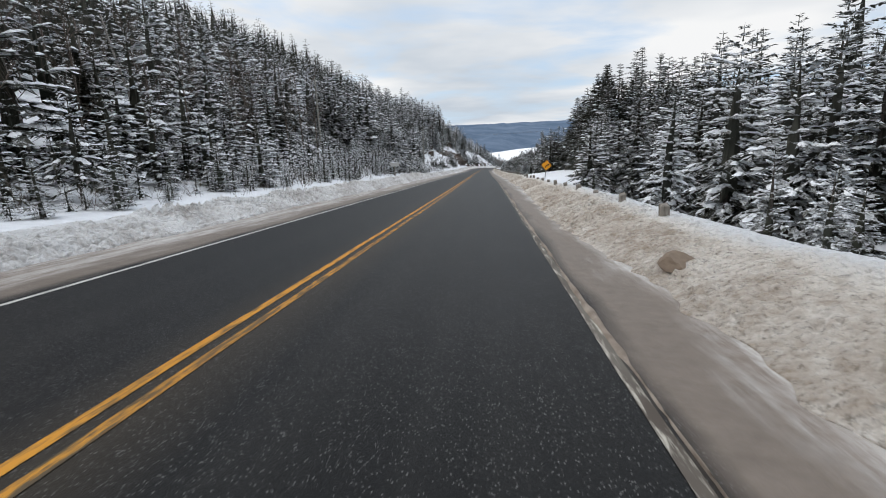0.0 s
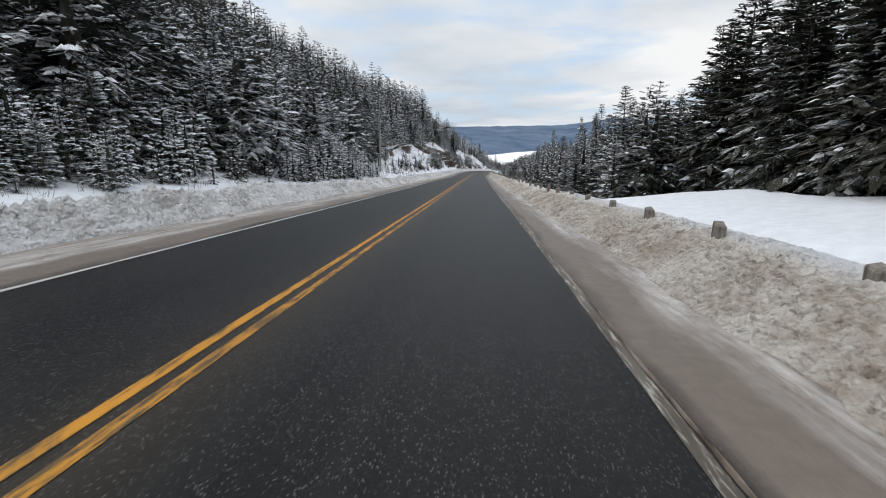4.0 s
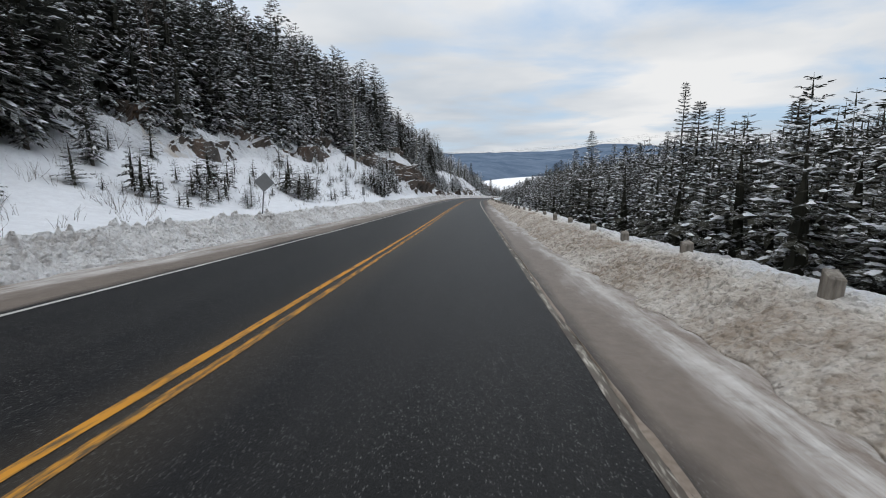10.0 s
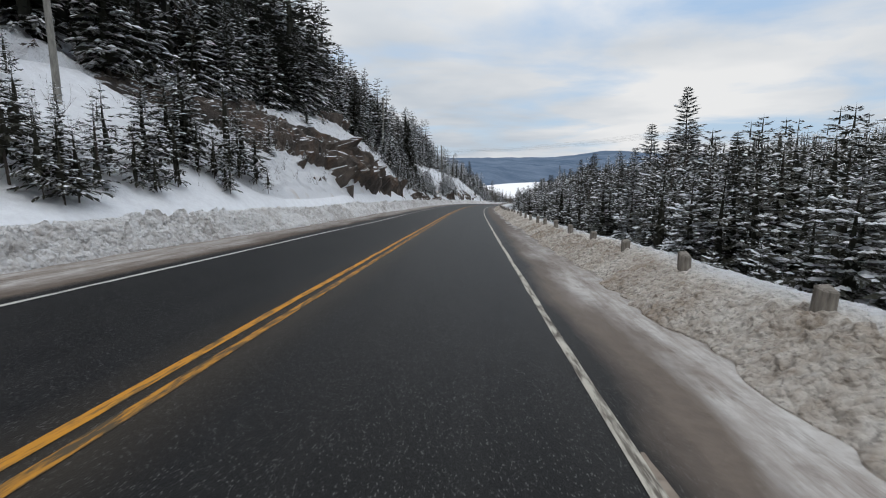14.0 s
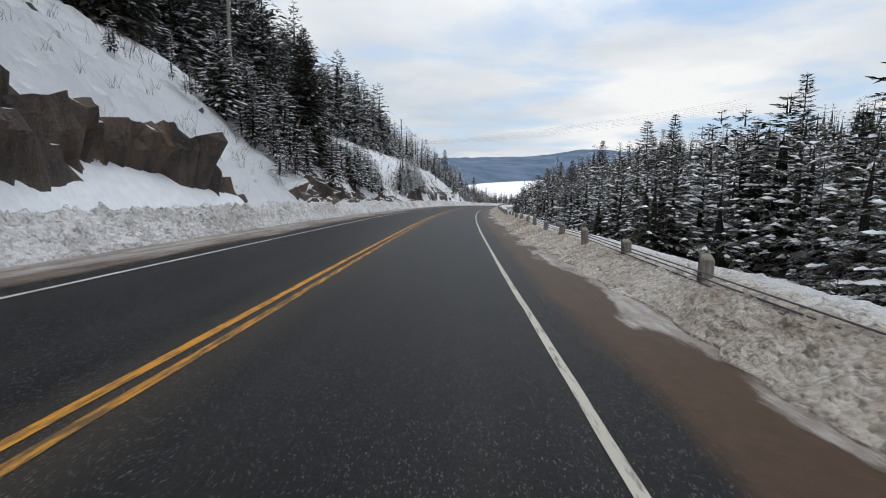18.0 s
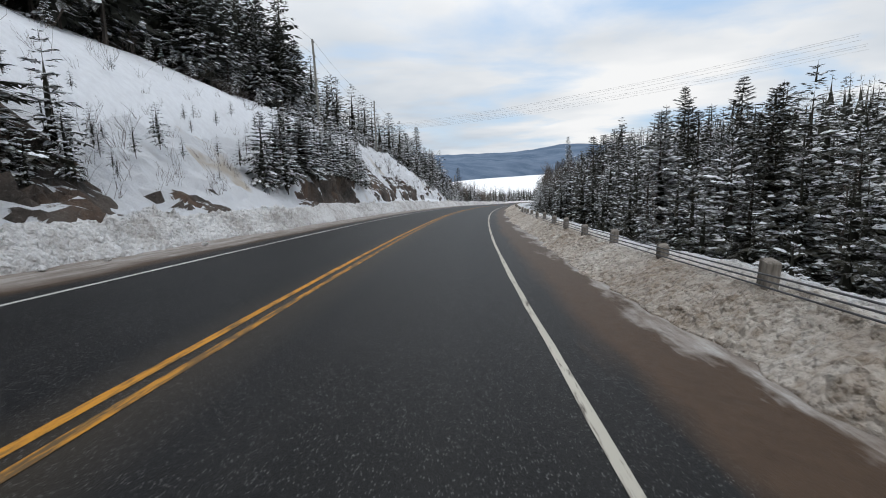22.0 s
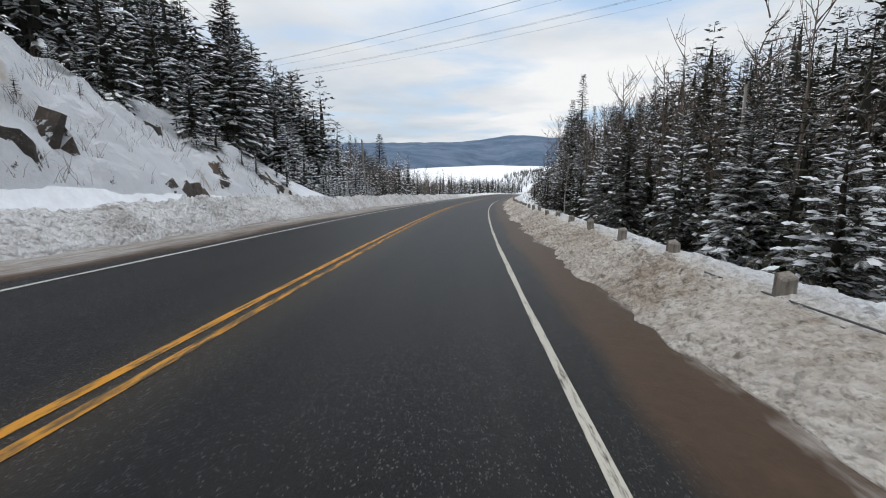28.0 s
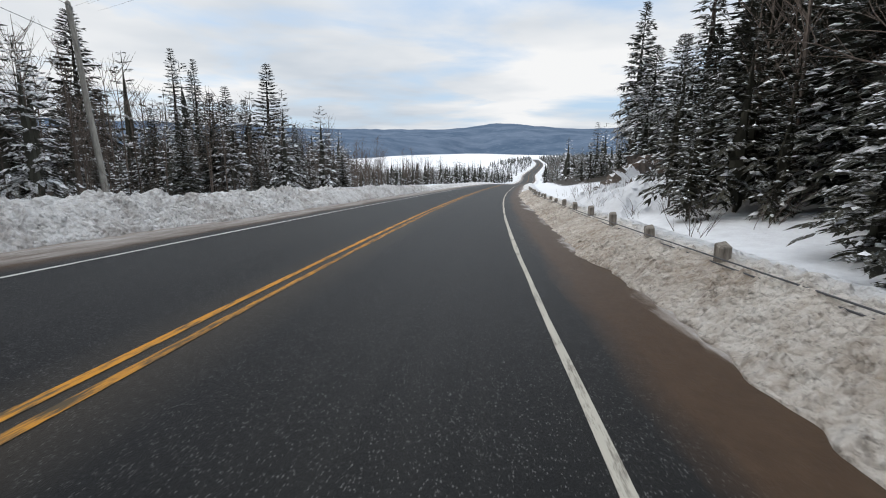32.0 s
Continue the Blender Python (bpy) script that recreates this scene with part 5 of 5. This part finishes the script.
rail = thing("cable_guide_rail", "three-cable guide rail on short weathered timber posts in snow", "guide rail", place(0, 6.5, 0))
rail.matrix_world = Matrix.Identity(4)
post_meshes = []
for i in range(5):
    r = random.Random(500 + i)
    bm = bmesh.new()
    bmesh.ops.create_cube(bm, size=1.0, matrix=Matrix.LocRotScale(Vector((0, 0, -0.1)), None, Vector((0.19, 0.20, 1.55))))
    for v in bm.verts:
        if v.co.z > 0:
            v.co.z += r.uniform(-0.03, 0.03) + (0.05 if v.co.y > 0 else 0)
            v.co.x *= r.uniform(0.92, 1.0)
    bmesh.ops.bevel(bm, geom=bm.edges[:], offset=0.018, segments=1, affect="EDGES")
    me = bpy.data.meshes.new("post")
    bm.to_mesh(me)
    bm.free()
    me.materials.append(WEATHERED)
    post_meshes.append(me)
rng = random.Random(21)
RUNS = ((11.4, 36.6, 7), (36.6, 56.8, 6), (56.8, 95.7, 11), (95.7, 121.5, 7), (121.5, 147.7, 7), (147.7, 173.6, 7), (173.6, 213.2, 11), (213.2, 249.3, 10), (249.3, 275.5, 8), (275.5, 302, 8), (302, 328.3, 8), (328.3, 363.9, 11), (363.9, 388.7, 8), (388.7, 413.7, 8), (413.7, 474, 19))
POSTS = np.concatenate([p_of(*run) for run in RUNS])
POST_D = lambda p: np.interp(p, [0, 240, 252, 300, 470], [6.6, 6.6, 6.5, 6.6, 6.6])
for p in POSTS:
    ob = new("post", rng.choice(post_meshes))
    ob.parent = rail
    x, y, z = place(p, POST_D(p), np.interp(p, [200, 230, 345, 360], [0.05, 0.08, 0.08, 0.08]) + rng.uniform(-0.06, 0.06))
    turn = -math.degrees(math.atan(float(hermite(p + 0.5, LINE_X) - hermite(p - 0.5, LINE_X))))
    ob.matrix_world = pose(x, y, z, rng.uniform(-3, 3), rng.uniform(-5, 5), turn + rng.uniform(-6, 6))
for high in (0.60, 0.52, 0.44):
    p = np.arange(11, 470, 1.2)
    v, f = tube(place(p, POST_D(p) - 0.125, high + np.interp(p, [225, 245, 300, 330, 385, 400], [-0.30, 0.10, 0.10, -0.12, -0.12, -0.04]) + 0.01 * vnoise(p * 0.4, high * 50, 6)), np.full(len(p), 0.013), 5)
    mesh_object("cable", v, f, CABLE, rail, "taut steel cable")


# ---- signs ----
def flat_bm(outline, thick, bevel=0.0):
    """A plate in the xz plane from an outline, facing -y."""
    bm = bmesh.new()
    vs = [bm.verts.new((x, 0, z)) for x, z in outline]
    face = bm.faces.new(vs)
    out = bmesh.ops.extrude_face_region(bm, geom=[face])
    bmesh.ops.translate(bm, verts=[v for v in out["geom"] if isinstance(v, bmesh.types.BMVert)], vec=(0, thick, 0))
    bmesh.ops.recalc_face_normals(bm, faces=bm.faces[:])
    return bm


def rounded(outline, r=0.04, n=4):
    """Rounds the corners of an outline."""
    res = []
    for i, c in enumerate(outline):
        a, b = Vector(outline[i - 1]), Vector(outline[(i + 1) % len(outline)])
        c = Vector(c)
        s, e = c + (a - c).normalized() * r, c + (b - c).normalized() * r
        for k in range(n + 1):
            t = k / n
            res.append(tuple((1 - t) ** 2 * s + 2 * t * (1 - t) * c + t * t * e))
    return res


def sign_post(parent, height, mat, label):
    bm = bmesh.new()
    for sx, sy, x in ((0.055, 0.012, 0), (0.012, 0.03, -0.022), (0.012, 0.03, 0.022)):
        bmesh.ops.create_cube(bm, size=1.0, matrix=Matrix.LocRotScale(Vector((x, 0.02, height / 2 - 0.4)), None, Vector((sx, sy, height + 0.8))))
    return part("sign_post", bm, mat, parent, label)


curve = thing("curve_warning_sign", "orange-yellow diamond sign with a black curved arrow, leaning in snow", "road sign", place(40.4, 7.15, 0.0), turn=-4, lean=(0, 6))
sign_post(curve, 1.95, GALVANISED, "thin galvanised steel post")
h = 0.43
part("plate", flat_bm([(x, z + 1.66) for x, z in rounded([(0, -h), (h, 0), (0, h), (-h, 0)], 0.05)], 0.006), SIGN_YELLOW, curve)
bd = part("border", flat_bm([(x, z + 1.66) for x, z in rounded([(0, -h), (h, 0), (0, h), (-h, 0)], 0.05)], 0.004), SIGN_BLACK, curve, "thin black border line")
bd.scale = (0.955, 1, 0.955)
bd.location = (0, -0.005, 1.66 * 0.045)
inner = part("inner_field", flat_bm([(x, z + 1.66) for x, z in rounded([(0, -h), (h, 0), (0, h), (-h, 0)], 0.05)], 0.004), SIGN_YELLOW, curve)
inner.scale = (0.915, 1, 0.915)
inner.location = (0, -0.009, 1.66 * 0.085)
arc = [(0.22 - 0.28 * math.cos(a), -0.20 + 0.28 * math.sin(a)) for a in np.linspace(0.0, 1.15, 9)]
shaft = []
for (x, z), (x2, z2) in zip(arc[:-1], arc[1:]):
    shaft.append((x, z, x2 - x, z2 - z))
left_edge, right_edge = [], []
for x, z, dx, dz in shaft:
    n = math.hypot(dx, dz)
    left_edge.append((x - 0.035 * dz / n, z + 0.035 * dx / n + 1.66))
    right_edge.append((x + 0.035 * dz / n, z - 0.035 * dx / n + 1.66))
part("arrow_shaft", flat_bm(left_edge + right_edge[::-1], 0.003), SIGN_BLACK, curve, "black curved arrow shaft").location = (0, -0.013, 0)
part("arrow_head", flat_bm([(0.05, 1.79), (0.22, 1.75), (0.11, 1.60)], 0.003), SIGN_BLACK, curve, "black arrow head").location = (0, -0.013, 0)

back = thing("warning_sign_back", "bare grey back of a diamond road sign leaning in snow", "road sign", place(149.4, -7.35, 0.2), turn=8, lean=(0, 7))
sign_post(back, 2.1, SIGN_BACK, "dull steel post")
h = 0.46
part("plate", flat_bm([(x, z + 1.95) for x, z in rounded([(0, -h), (h, 0), (0, h), (-h, 0)], 0.05)], 0.006), SIGN_BACK, back, "dull grey plate")

marker = thing("marker_sign_back", "narrow upright grey sign back on a steel post", "road sign", place(180.4, -9.35, 0.1), turn=4, lean=(0, -3))
sign_post(marker, 1.9, SIGN_BACK, "rusty steel post")
part("plate", flat_bm([(x, z + 1.72) for x, z in rounded([(-0.14, -0.45), (0.14, -0.45), (0.14, 0.45), (-0.14, 0.45)], 0.03)], 0.006), SIGN_BACK, marker, "dull grey plate")

board = thing("sign_board_back", "pale grey back of a wide sign board capped with snow", "road sign", place(55.0, -7.7, 0.35), turn=6)
part("sign_post", box_bm(0.12, 0.10, 2.6, (0, 0.06, 0.5), 0.012), WEATHERED, board, "square grey timber post")
part("plate", box_bm(0.95, 0.03, 0.42, (0, 0, 1.58), 0.008), PALE_PLATE, board, "pale weathered plate")
part("snow_cap", box_bm(0.93, 0.07, 0.05, (0, 0.01, 1.815), 0.02), CLEAN_SNOW, board, "strip of snow on the top edge")
for p, d, h0, ends, label, mat in ((132.0, -9.7, 0.45, (-1.0, 0.6, 1.75), "thin dark leaning guy rod in snow", CABLE), (134.2, -10.2, 0.5, (-0.7, 0.4, 1.6), "pale thin leaning guy rod in snow", PALE_PLATE)):
    a = Vector(place(p, d, h0 - 0.4))
    v, f = tube([tuple(a - Vector(ends) * 0.1), tuple(a + Vector(ends) * 0.5), tuple(a + Vector(ends))], [0.03, 0.028, 0.02], 6)
    tagged(mesh_object("guy_rod", v, f, mat), label, "rod", "guy rods beside the pole")

delin = thing("delineator", "slim white marker plate on a post beside the guide rail", "marker", place(175.5, 6.95, 0.0), turn=-6, lean=(0, 3))
sign_post(delin, 1.3, GALVANISED, "thin steel post")
part("plate", flat_bm([(x, z + 1.18) for x, z in rounded([(-0.075, -0.30), (0.075, -0.30), (0.075, 0.30), (-0.075, 0.30)], 0.02)], 0.006), SIGN_WHITE, delin, "white plate")


# ---- utility poles and wires ----
def utility_pole(p, d, height, lean, label, arm=True):
    at = place(p, d, ground_height(p, d))
    pole = thing("utility_pole", label, "pole", at, "utility poles along the hillside", 0, lean)
    z = np.linspace(-0.8, height, 8)
    v, f = tube(np.stack([0.02 * np.sin(z), 0 * z, z], 1), np.interp(z, [-0.8, height], [0.155, 0.105]), 10)
    mesh_object("shaft", v, f, POLE_WOOD, pole)
    cap = bmesh.new()
    bmesh.ops.create_cone(cap, cap_ends=True, segments=10, radius1=0.11, radius2=0.02, depth=0.08, matrix=Matrix.Translation((0.02 * math.sin(height), 0, height + 0.03)))
    part("cap", cap, POLE_WOOD, pole)
    for k in range(2):
        ins = bmesh.new()
        bmesh.ops.create_cone(ins, cap_ends=True, segments=8, radius1=0.05, radius2=0.035, depth=0.16, matrix=Matrix.Translation((0.13, 0, height - 0.25 - 1.4 * k)))
        part("insulator", ins, SIGN_BACK, pole, "small grey insulator")
    br = bmesh.new()
    bmesh.ops.create_cube(br, size=1.0, matrix=Matrix.LocRotScale(Vector((0.10, 0, height - 1.7)), None, Vector((0.12, 0.05, 0.30))))
    part("bracket", br, GALVANISED, pole)
    return Vector(at) + pose(0, 0, 0, lean[0], lean[1], 0).to_3x3() @ Vector((0.13, 0, height - 0.18))


tops = []
for p, d, height, lean in ((-4, -20, 10, (0, 1)), (64.0, -18.9, 9.6, (0, -1)), (132.3, -13.9, 11.5, (0, 0.6)), (198.8, -14.7, 10.0, (0, 0)), (269.0, -15.2, 11.0, (0, 1)), (334.2, -14.4, 10.5, (0, -1)), (364.5, -17.2, 8.5, (0, 0)), (427.1, -15.3, 8.9, (2, -3))):
    tops.append(utility_pole(p, d, height, lean, "weathered grey wooden utility pole with a single wire bracket"))


def wire(name, a, b, sag, label, radius=0.012):
    t = np.linspace(0, 1, 22)[:, None]
    pts = np.array(a) * (1 - t) + np.array(b) * t
    pts[:, 2] -= (4 * sag * t * (1 - t))[:, 0]
    v, f = tube(pts, np.full(len(pts), radius), 4)
    return tagged(mesh_object(name, v, f, CABLE), label, "wire", "overhead wires")


for a, b in zip(tops[:-1], tops[1:]):
    wire("overhead_wire", a, b, 0.9, "thin dark power wire hung between poles")
    wire("overhead_wire", Vector(a) - Vector((0, 0, 1.4)), Vector(b) - Vector((0, 0, 1.4)), 1.0, "thin dark telephone wire hung between poles")
for k in range(6):
    off = Vector((0.79, 0.62, 0)) * (2.1 * k + (6.0 if k > 2 else 0.0)) + Vector((0, 0, 0.8 if k in (1, 4) else 0.0))
    wire("crossing_wire", Vector((2, 520, 4)) + off, Vector((118, 372, 8)) + off, 3.0, "high power wire crossing over the road", 0.017)
guy = tops[-1]
wire("guy_wire", guy, place(430, -24.5, ground_height(430, -24.5)), 0.0, "steel guy wire of the leaning pole", 0.01)


# ---- stone lying on the shoulder, clods ----
def stone(name, p, d, size, label, mat, seed, h=0.0):
    bm = bmesh.new()
    bmesh.ops.create_icosphere(bm, subdivisions=3, radius=1.0)
    r = random.Random(seed)
    cuts = [(Vector((r.uniform(-1, 1), r.uniform(-1, 1), r.uniform(-0.4, 1))).normalized(), r.uniform(0.55, 0.85)) for _ in range(9)]
    for v in bm.verts:
        for n, lim in cuts:
            over = v.co.dot(n) - lim
            if over > 0:
                v.co -= n * over
        v.co *= 1 + 0.05 * noise.noise(v.co * 3 + Vector((seed, 0, 0)))
        v.co = Vector((v.co.x * size[0], v.co.y * size[1], v.co.z * size[2]))
    me = bpy.data.meshes.new(name)
    bm.to_mesh(me)
    bm.free()
    me.materials.append(mat)
    ob = new(name, me)
    ob.matrix_world = pose(*place(p, d, h), r.uniform(-8, 8), r.uniform(-8, 8), r.uniform(0, 360))
    return tagged(ob, label, "stone")


snowy = stone("boulder", 38, -20.5, (1.0, 0.9, 0.75), "big round boulder under a thick cap of snow", ROCK, 5, float(ground_height(38, -20.5)) + 0.35)
cap = stone("snow_cap", 38, -20.5, (1.02, 0.92, 0.55), "white snow cap", CLEAN_SNOW, 5, float(ground_height(38, -20.5)) + 0.72)
cap.parent, cap.matrix_parent_inverse = snowy, snowy.matrix_world.inverted()
tagged(cap, "thick white snow cap")
stone("boulder", 7.3, 5.4, (0.36, 0.27, 0.16), "brown granite boulder lying on the sandy snow", STONE, 3, 0.24)
for i in range(26):
    r = random.Random(700 + i)
    stone("snow_clod", r.uniform(60, 440), -5.75 + r.uniform(-0.25, 0.3), (r.uniform(0.08, 0.2), r.uniform(0.07, 0.16), r.uniform(0.05, 0.11)), "grey lump of dirty ice fallen from the snow bank", BANK_SNOW, 700 + i, 0.02)


# ---- leafless shrubs and birches ----
def twigs(rng, height, stems, radius, spread, forks, up=0.75, snow=None):
    """Bare branching stems as (verts, quads)."""
    out = []

    def grow(start, way, length, rad, level):
        n = 3
        pts = [start]
        w = Vector(way)
        for _ in range(n):
            w = (w + Vector((rng.uniform(-0.18, 0.18), rng.uniform(-0.18, 0.18), 0.06))).normalized()
            pts.append(pts[-1] + w * (length / n))
        out.append(tube([tuple(q) for q in pts], np.linspace(rad, rad * 0.45, n + 1), 3 if level else 5))
        if level < forks:
            for _ in range(2 if level else 4):
                k = rng.randrange(1, n + 1)
                side = Vector((rng.uniform(-1, 1), rng.uniform(-1, 1), rng.uniform(0.3, 1.0))).normalized()
                grow(pts[k], (w * 0.55 + side * 0.6).normalized(), length * rng.uniform(0.35, 0.6), rad * 0.42, level + 1)

    for _ in range(stems):
        a = rng.random() * 6.283
        way = Vector((spread * math.cos(a) * rng.random(), spread * math.sin(a) * rng.random(), up)).normalized()
        grow(Vector((0.06 * math.cos(a) * stems, 0.06 * math.sin(a) * stems, -0.15)), way, height * rng.uniform(0.7, 1.0), radius, 0)
    return joined(out)


shrub_models = []
for i in range(4):
    v, f = twigs(random.Random(800 + i), 1.5, 6, 0.013, 1.0, 2)
    shrub_models.append(mesh_object("leafless_shrub", v, f, TWIG, smooth=False))
birch_models = []
for i in range(4):
    r = random.Random(820 + i)
    b = new("bare_birch")
    v, f = twigs(r, 8.0, 1, 0.085, 0.15, 0, 1.0)
    mesh_object("trunk", v, f, PALE_BARK, b)
    pieces = []
    for k in range(17):
        z = 2.5 + 5.2 * k / 17
        a = r.random() * 6.283
        tv, tf = twigs(r, 2.4 * (1.15 - z / 9.0), 1, 0.022, 0.7, 2, 0.9)
        rot = np.array(Euler((0.75 * math.cos(a), 0.75 * math.sin(a), a)).to_matrix())
        pieces.append((tv @ rot.T + [0, 0, z], tf))
    v, f = joined(pieces)
    mesh_object("crown", v, f, TWIG, b, "fine grey-brown leafless twigs", smooth=False)
    birch_models.append(b)
rng = random.Random(33)
used_models = set()


def stand(models, p, d, size, label, category, group):
    m = rng.choice(models)
    mat = Matrix.LocRotScale(place(p, d, ground_height(p, d) + (0.25 if d < 0 and 203 < p < 392 else -0.05)), Euler((rng.uniform(-0.06, 0.06), rng.uniform(-0.06, 0.06), rng.random() * 6.28)), None)
    if m in used_models:
        ob = copy_thing(m, mat)
    else:
        used_models.add(m)
        m.matrix_world = mat
        ob = m
    ob.scale = (size, size, size)
    return tagged(ob, label, category, group)


for p0, p1, d0, d1, n in ((120, 150, -15.5, -10, 16), (150, 205, -19, -10.2, 30), (205, 250, -15, -11, 8), (335, 384, -18, -10, 26), (50, 84, -18, -10, 20), (0, 50, -13, -9.6, 18), (400, 440, -14, -10, 16), (255, 335, -19, -10, 46), (400, 450, 8.5, 13, 14), (100, 200, 8.6, 10, 14)):
    for _ in range(n):
        stand(shrub_models, rng.uniform(p0, p1), rng.uniform(d0, d1), rng.uniform(0.3, 0.8) if p1 == 150 else rng.uniform(0.45, 1.0), "leafless brown roadside shrub standing in snow", "shrub", "roadside shrubs")
grove = [(rng.uniform(424, 480), -rng.uniform(22, 46), rng.uniform(0.6, 1.0)) for _ in range(34)] + [(rng.uniform(8, 48), -rng.uniform(14, 22), rng.uniform(0.9, 1.3)) for _ in range(12)] + [(rng.uniform(372, 424), rng.uniform(9.5, 17), rng.uniform(0.8, 1.3)) for _ in range(14)]
for p, d, s in (*grove, (452, -27, 1.35), (455, -36, 1.0), (462, -34, 0.9), (447, -33, 0.95), (440, -36, 1.1), (436, -30, 0.9), (458, -42, 1.0), (444, -44, 1.1), (433, -39, 1.0), (425, -33, 1.2), (418, -34, 1.4), (470, -24, 0.9),
                (478, 19, 1.25), (486, 22, 1.2), (474, 24, 1.1), (430, 16, 1.3), (424, 15.5, 1.0), (418, 14, 1.1), (408, 17, 1.2), (398, 19, 1.15), (412, 24, 1.4), (402, 27, 1.4), (390, 26, 1.4), (380, 24, 1.3), (420, 30, 1.5), (375, 33, 1.5), (362, 28, 1.4), (350, 32, 1.4),
                (27, -20, 1.2), (33, -21, 1.3), (42, -22, 1.3), (48, -20, 1.0), (20, -19, 1.2), (58, -23, 1.2), (138, -20, 1.1), (142, -19, 1.0), (146, -20, 1.1), (236, 26, 1.5), (300, 36, 1.6), (280, 40, 1.6), (260, 38, 1.5)):
    stand(birch_models, p, d, s * rng.uniform(0.9, 1.1), "slender leafless birch with a pale grey trunk", "birch", "bare birches")

# ---- thickets of bare young birches ----
def birch_lib(count, seed):
    lib = []
    for i in range(count):
        r = random.Random(seed + i)
        top = Vector((r.uniform(-0.06, 0.06), r.uniform(-0.06, 0.06), 1.0))
        out = [tube([(0, 0, -0.05), tuple(top * 0.5), tuple(top)], [0.007, 0.005, 0.001], 4)]
        for _ in range(16):
            z = r.uniform(0.25, 0.95)
            turn, far = r.random() * 6.283, (0.32 - 0.26 * z) * r.uniform(0.6, 1.2)
            a = top * z
            b = a + Vector((far * math.cos(turn), far * math.sin(turn), far * r.uniform(0.9, 1.7)))
            out.append(tube([tuple(a), tuple((a + b) / 2 - Vector((0, 0, 0.01))), tuple(b)], [0.0022, 0.0016, 0.0006], 3))
            for _ in range(2):
                c = a.lerp(b, r.uniform(0.3, 0.8))
                e = c + Vector((r.uniform(-0.06, 0.06), r.uniform(-0.06, 0.06), r.uniform(0.03, 0.10)))
                out.append(tube([tuple(c), tuple(e)], [0.0015, 0.0005], 3))
        lib.append(joined(out))
    return lib


def birch_wood(name, spans, seed, label):
    r = np.random.RandomState(seed)
    lib, pieces = birch_lib(5, seed), []
    for p0, p1, d0, d1, n, lo, hi in spans:
        for _ in range(n):
            p, d, high, a = r.uniform(p0, p1), r.uniform(min(d0, d1), max(d0, d1)), r.uniform(lo, hi), r.rand() * 6.283
            v, f = lib[r.randint(5)]
            c, s = math.cos(a) * high, math.sin(a) * high
            x, y, z = place(p, d, float(ground_height(p, d)) - 0.2)
            pieces.append((np.stack([x + c * v[:, 0] - s * v[:, 1], y + s * v[:, 0] + c * v[:, 1], z + high * v[:, 2]], 1), f))
    v, f = joined(pieces)
    return tagged(mesh_object(name, v, f, TWIG, smooth=False), label, "birch thicket", kind="stuff")


birch_wood("birch_thicket_by_bend", ((416, 482, -16, -42, 480, 4, 8.5), (416, 476, -13, -32, 260, 1.8, 3.8), (470, 560, -18, -60, 120, 5, 9)), 92, "leafless grey-brown young birches beyond the bend")
birch_wood("birch_thicket_in_forest", ((372, 428, 11.5, 22, 80, 6, 11), (180, 372, 12, 26, 40, 5, 8.5), (8, 60, -15, -26, 36, 7, 11), (126, 345, -20, -30, 60, 8, 13)), 93, "slender leafless birches among the spruces")

# ---- dry stalks sticking out of the snow ----
r = random.Random(91)
pieces = []
for p0, p1, d0, d1, n in ((-2, 60, -9.4, -15, 170), (60, 120, -9.2, -11, 60), (120, 205, -9.6, -17, 300), (205, 255, -9.6, -13, 70), (255, 386, -8.7, -11, 330), (255, 386, -10, -18, 380), (396, 440, -9.6, -13, 110), (424, 450, 8.5, 12, 50)):
    for _ in range(n):
        p, d = r.uniform(p0, p1), r.uniform(d0, d1)
        base = Vector(place(p, d, float(ground_height(p, d)) + (0.2 if d < 0 and 203 < p < 392 else -0.1)))
        for _ in range(r.randint(3, 7)):
            way = Vector((r.uniform(-0.5, 0.5), r.uniform(-0.5, 0.5), 1)) * r.uniform(0.15, 0.75)
            a = base + Vector((r.uniform(-0.2, 0.2), r.uniform(-0.2, 0.2), 0))
            mid = a + way * 0.6 + Vector((r.uniform(-0.05, 0.05), r.uniform(-0.05, 0.05), 0))
            pieces.append(tube([tuple(a), tuple(mid), tuple(a + way + Vector((way.x, way.y, 0)) * 0.3)], [0.007, 0.005, 0.002], 3))
v, f = joined(pieces)
tagged(mesh_object("dry_stalks", v, f, TWIG, smooth=False), "dry brown weed stalks and twigs poking from snow", "dry stalks", kind="stuff")

# ---- frost cracks across the lane ----
for p0, d0, d1, bend, seed in ((118.6, -0.3, 3.6, 0.6, 1), (94.2, 0.6, 3.7, 0.5, 2), (20.5, 1.0, 3.6, 0.1, 3), (313.6, 0.9, 5.0, 0.1, 4), (261.5, 3.9, 4.3, 5.0, 5)):
    t = np.linspace(0, 1, 60)
    d = d0 + (d1 - d0) * t
    p = p0 + bend * (t - 0.5) * -2 + 0.06 * fbm(t * 14, 0 * t, 40 + seed) + 0.05 * vnoise(t * 45, 0 * t, 50 + seed)
    w = 0.004 + 0.006 * vnoise(t * 20, 1 + 0 * t, seed)
    pp, dd = np.stack([p - w, p + w], 1), np.stack([d, d], 1)
    tagged(mesh_object("frost_crack", place(pp, dd, -0.004 * np.abs(dd) + 0.005), grid_faces(60, 2), CRACK, road), "dark frost crack across the asphalt")
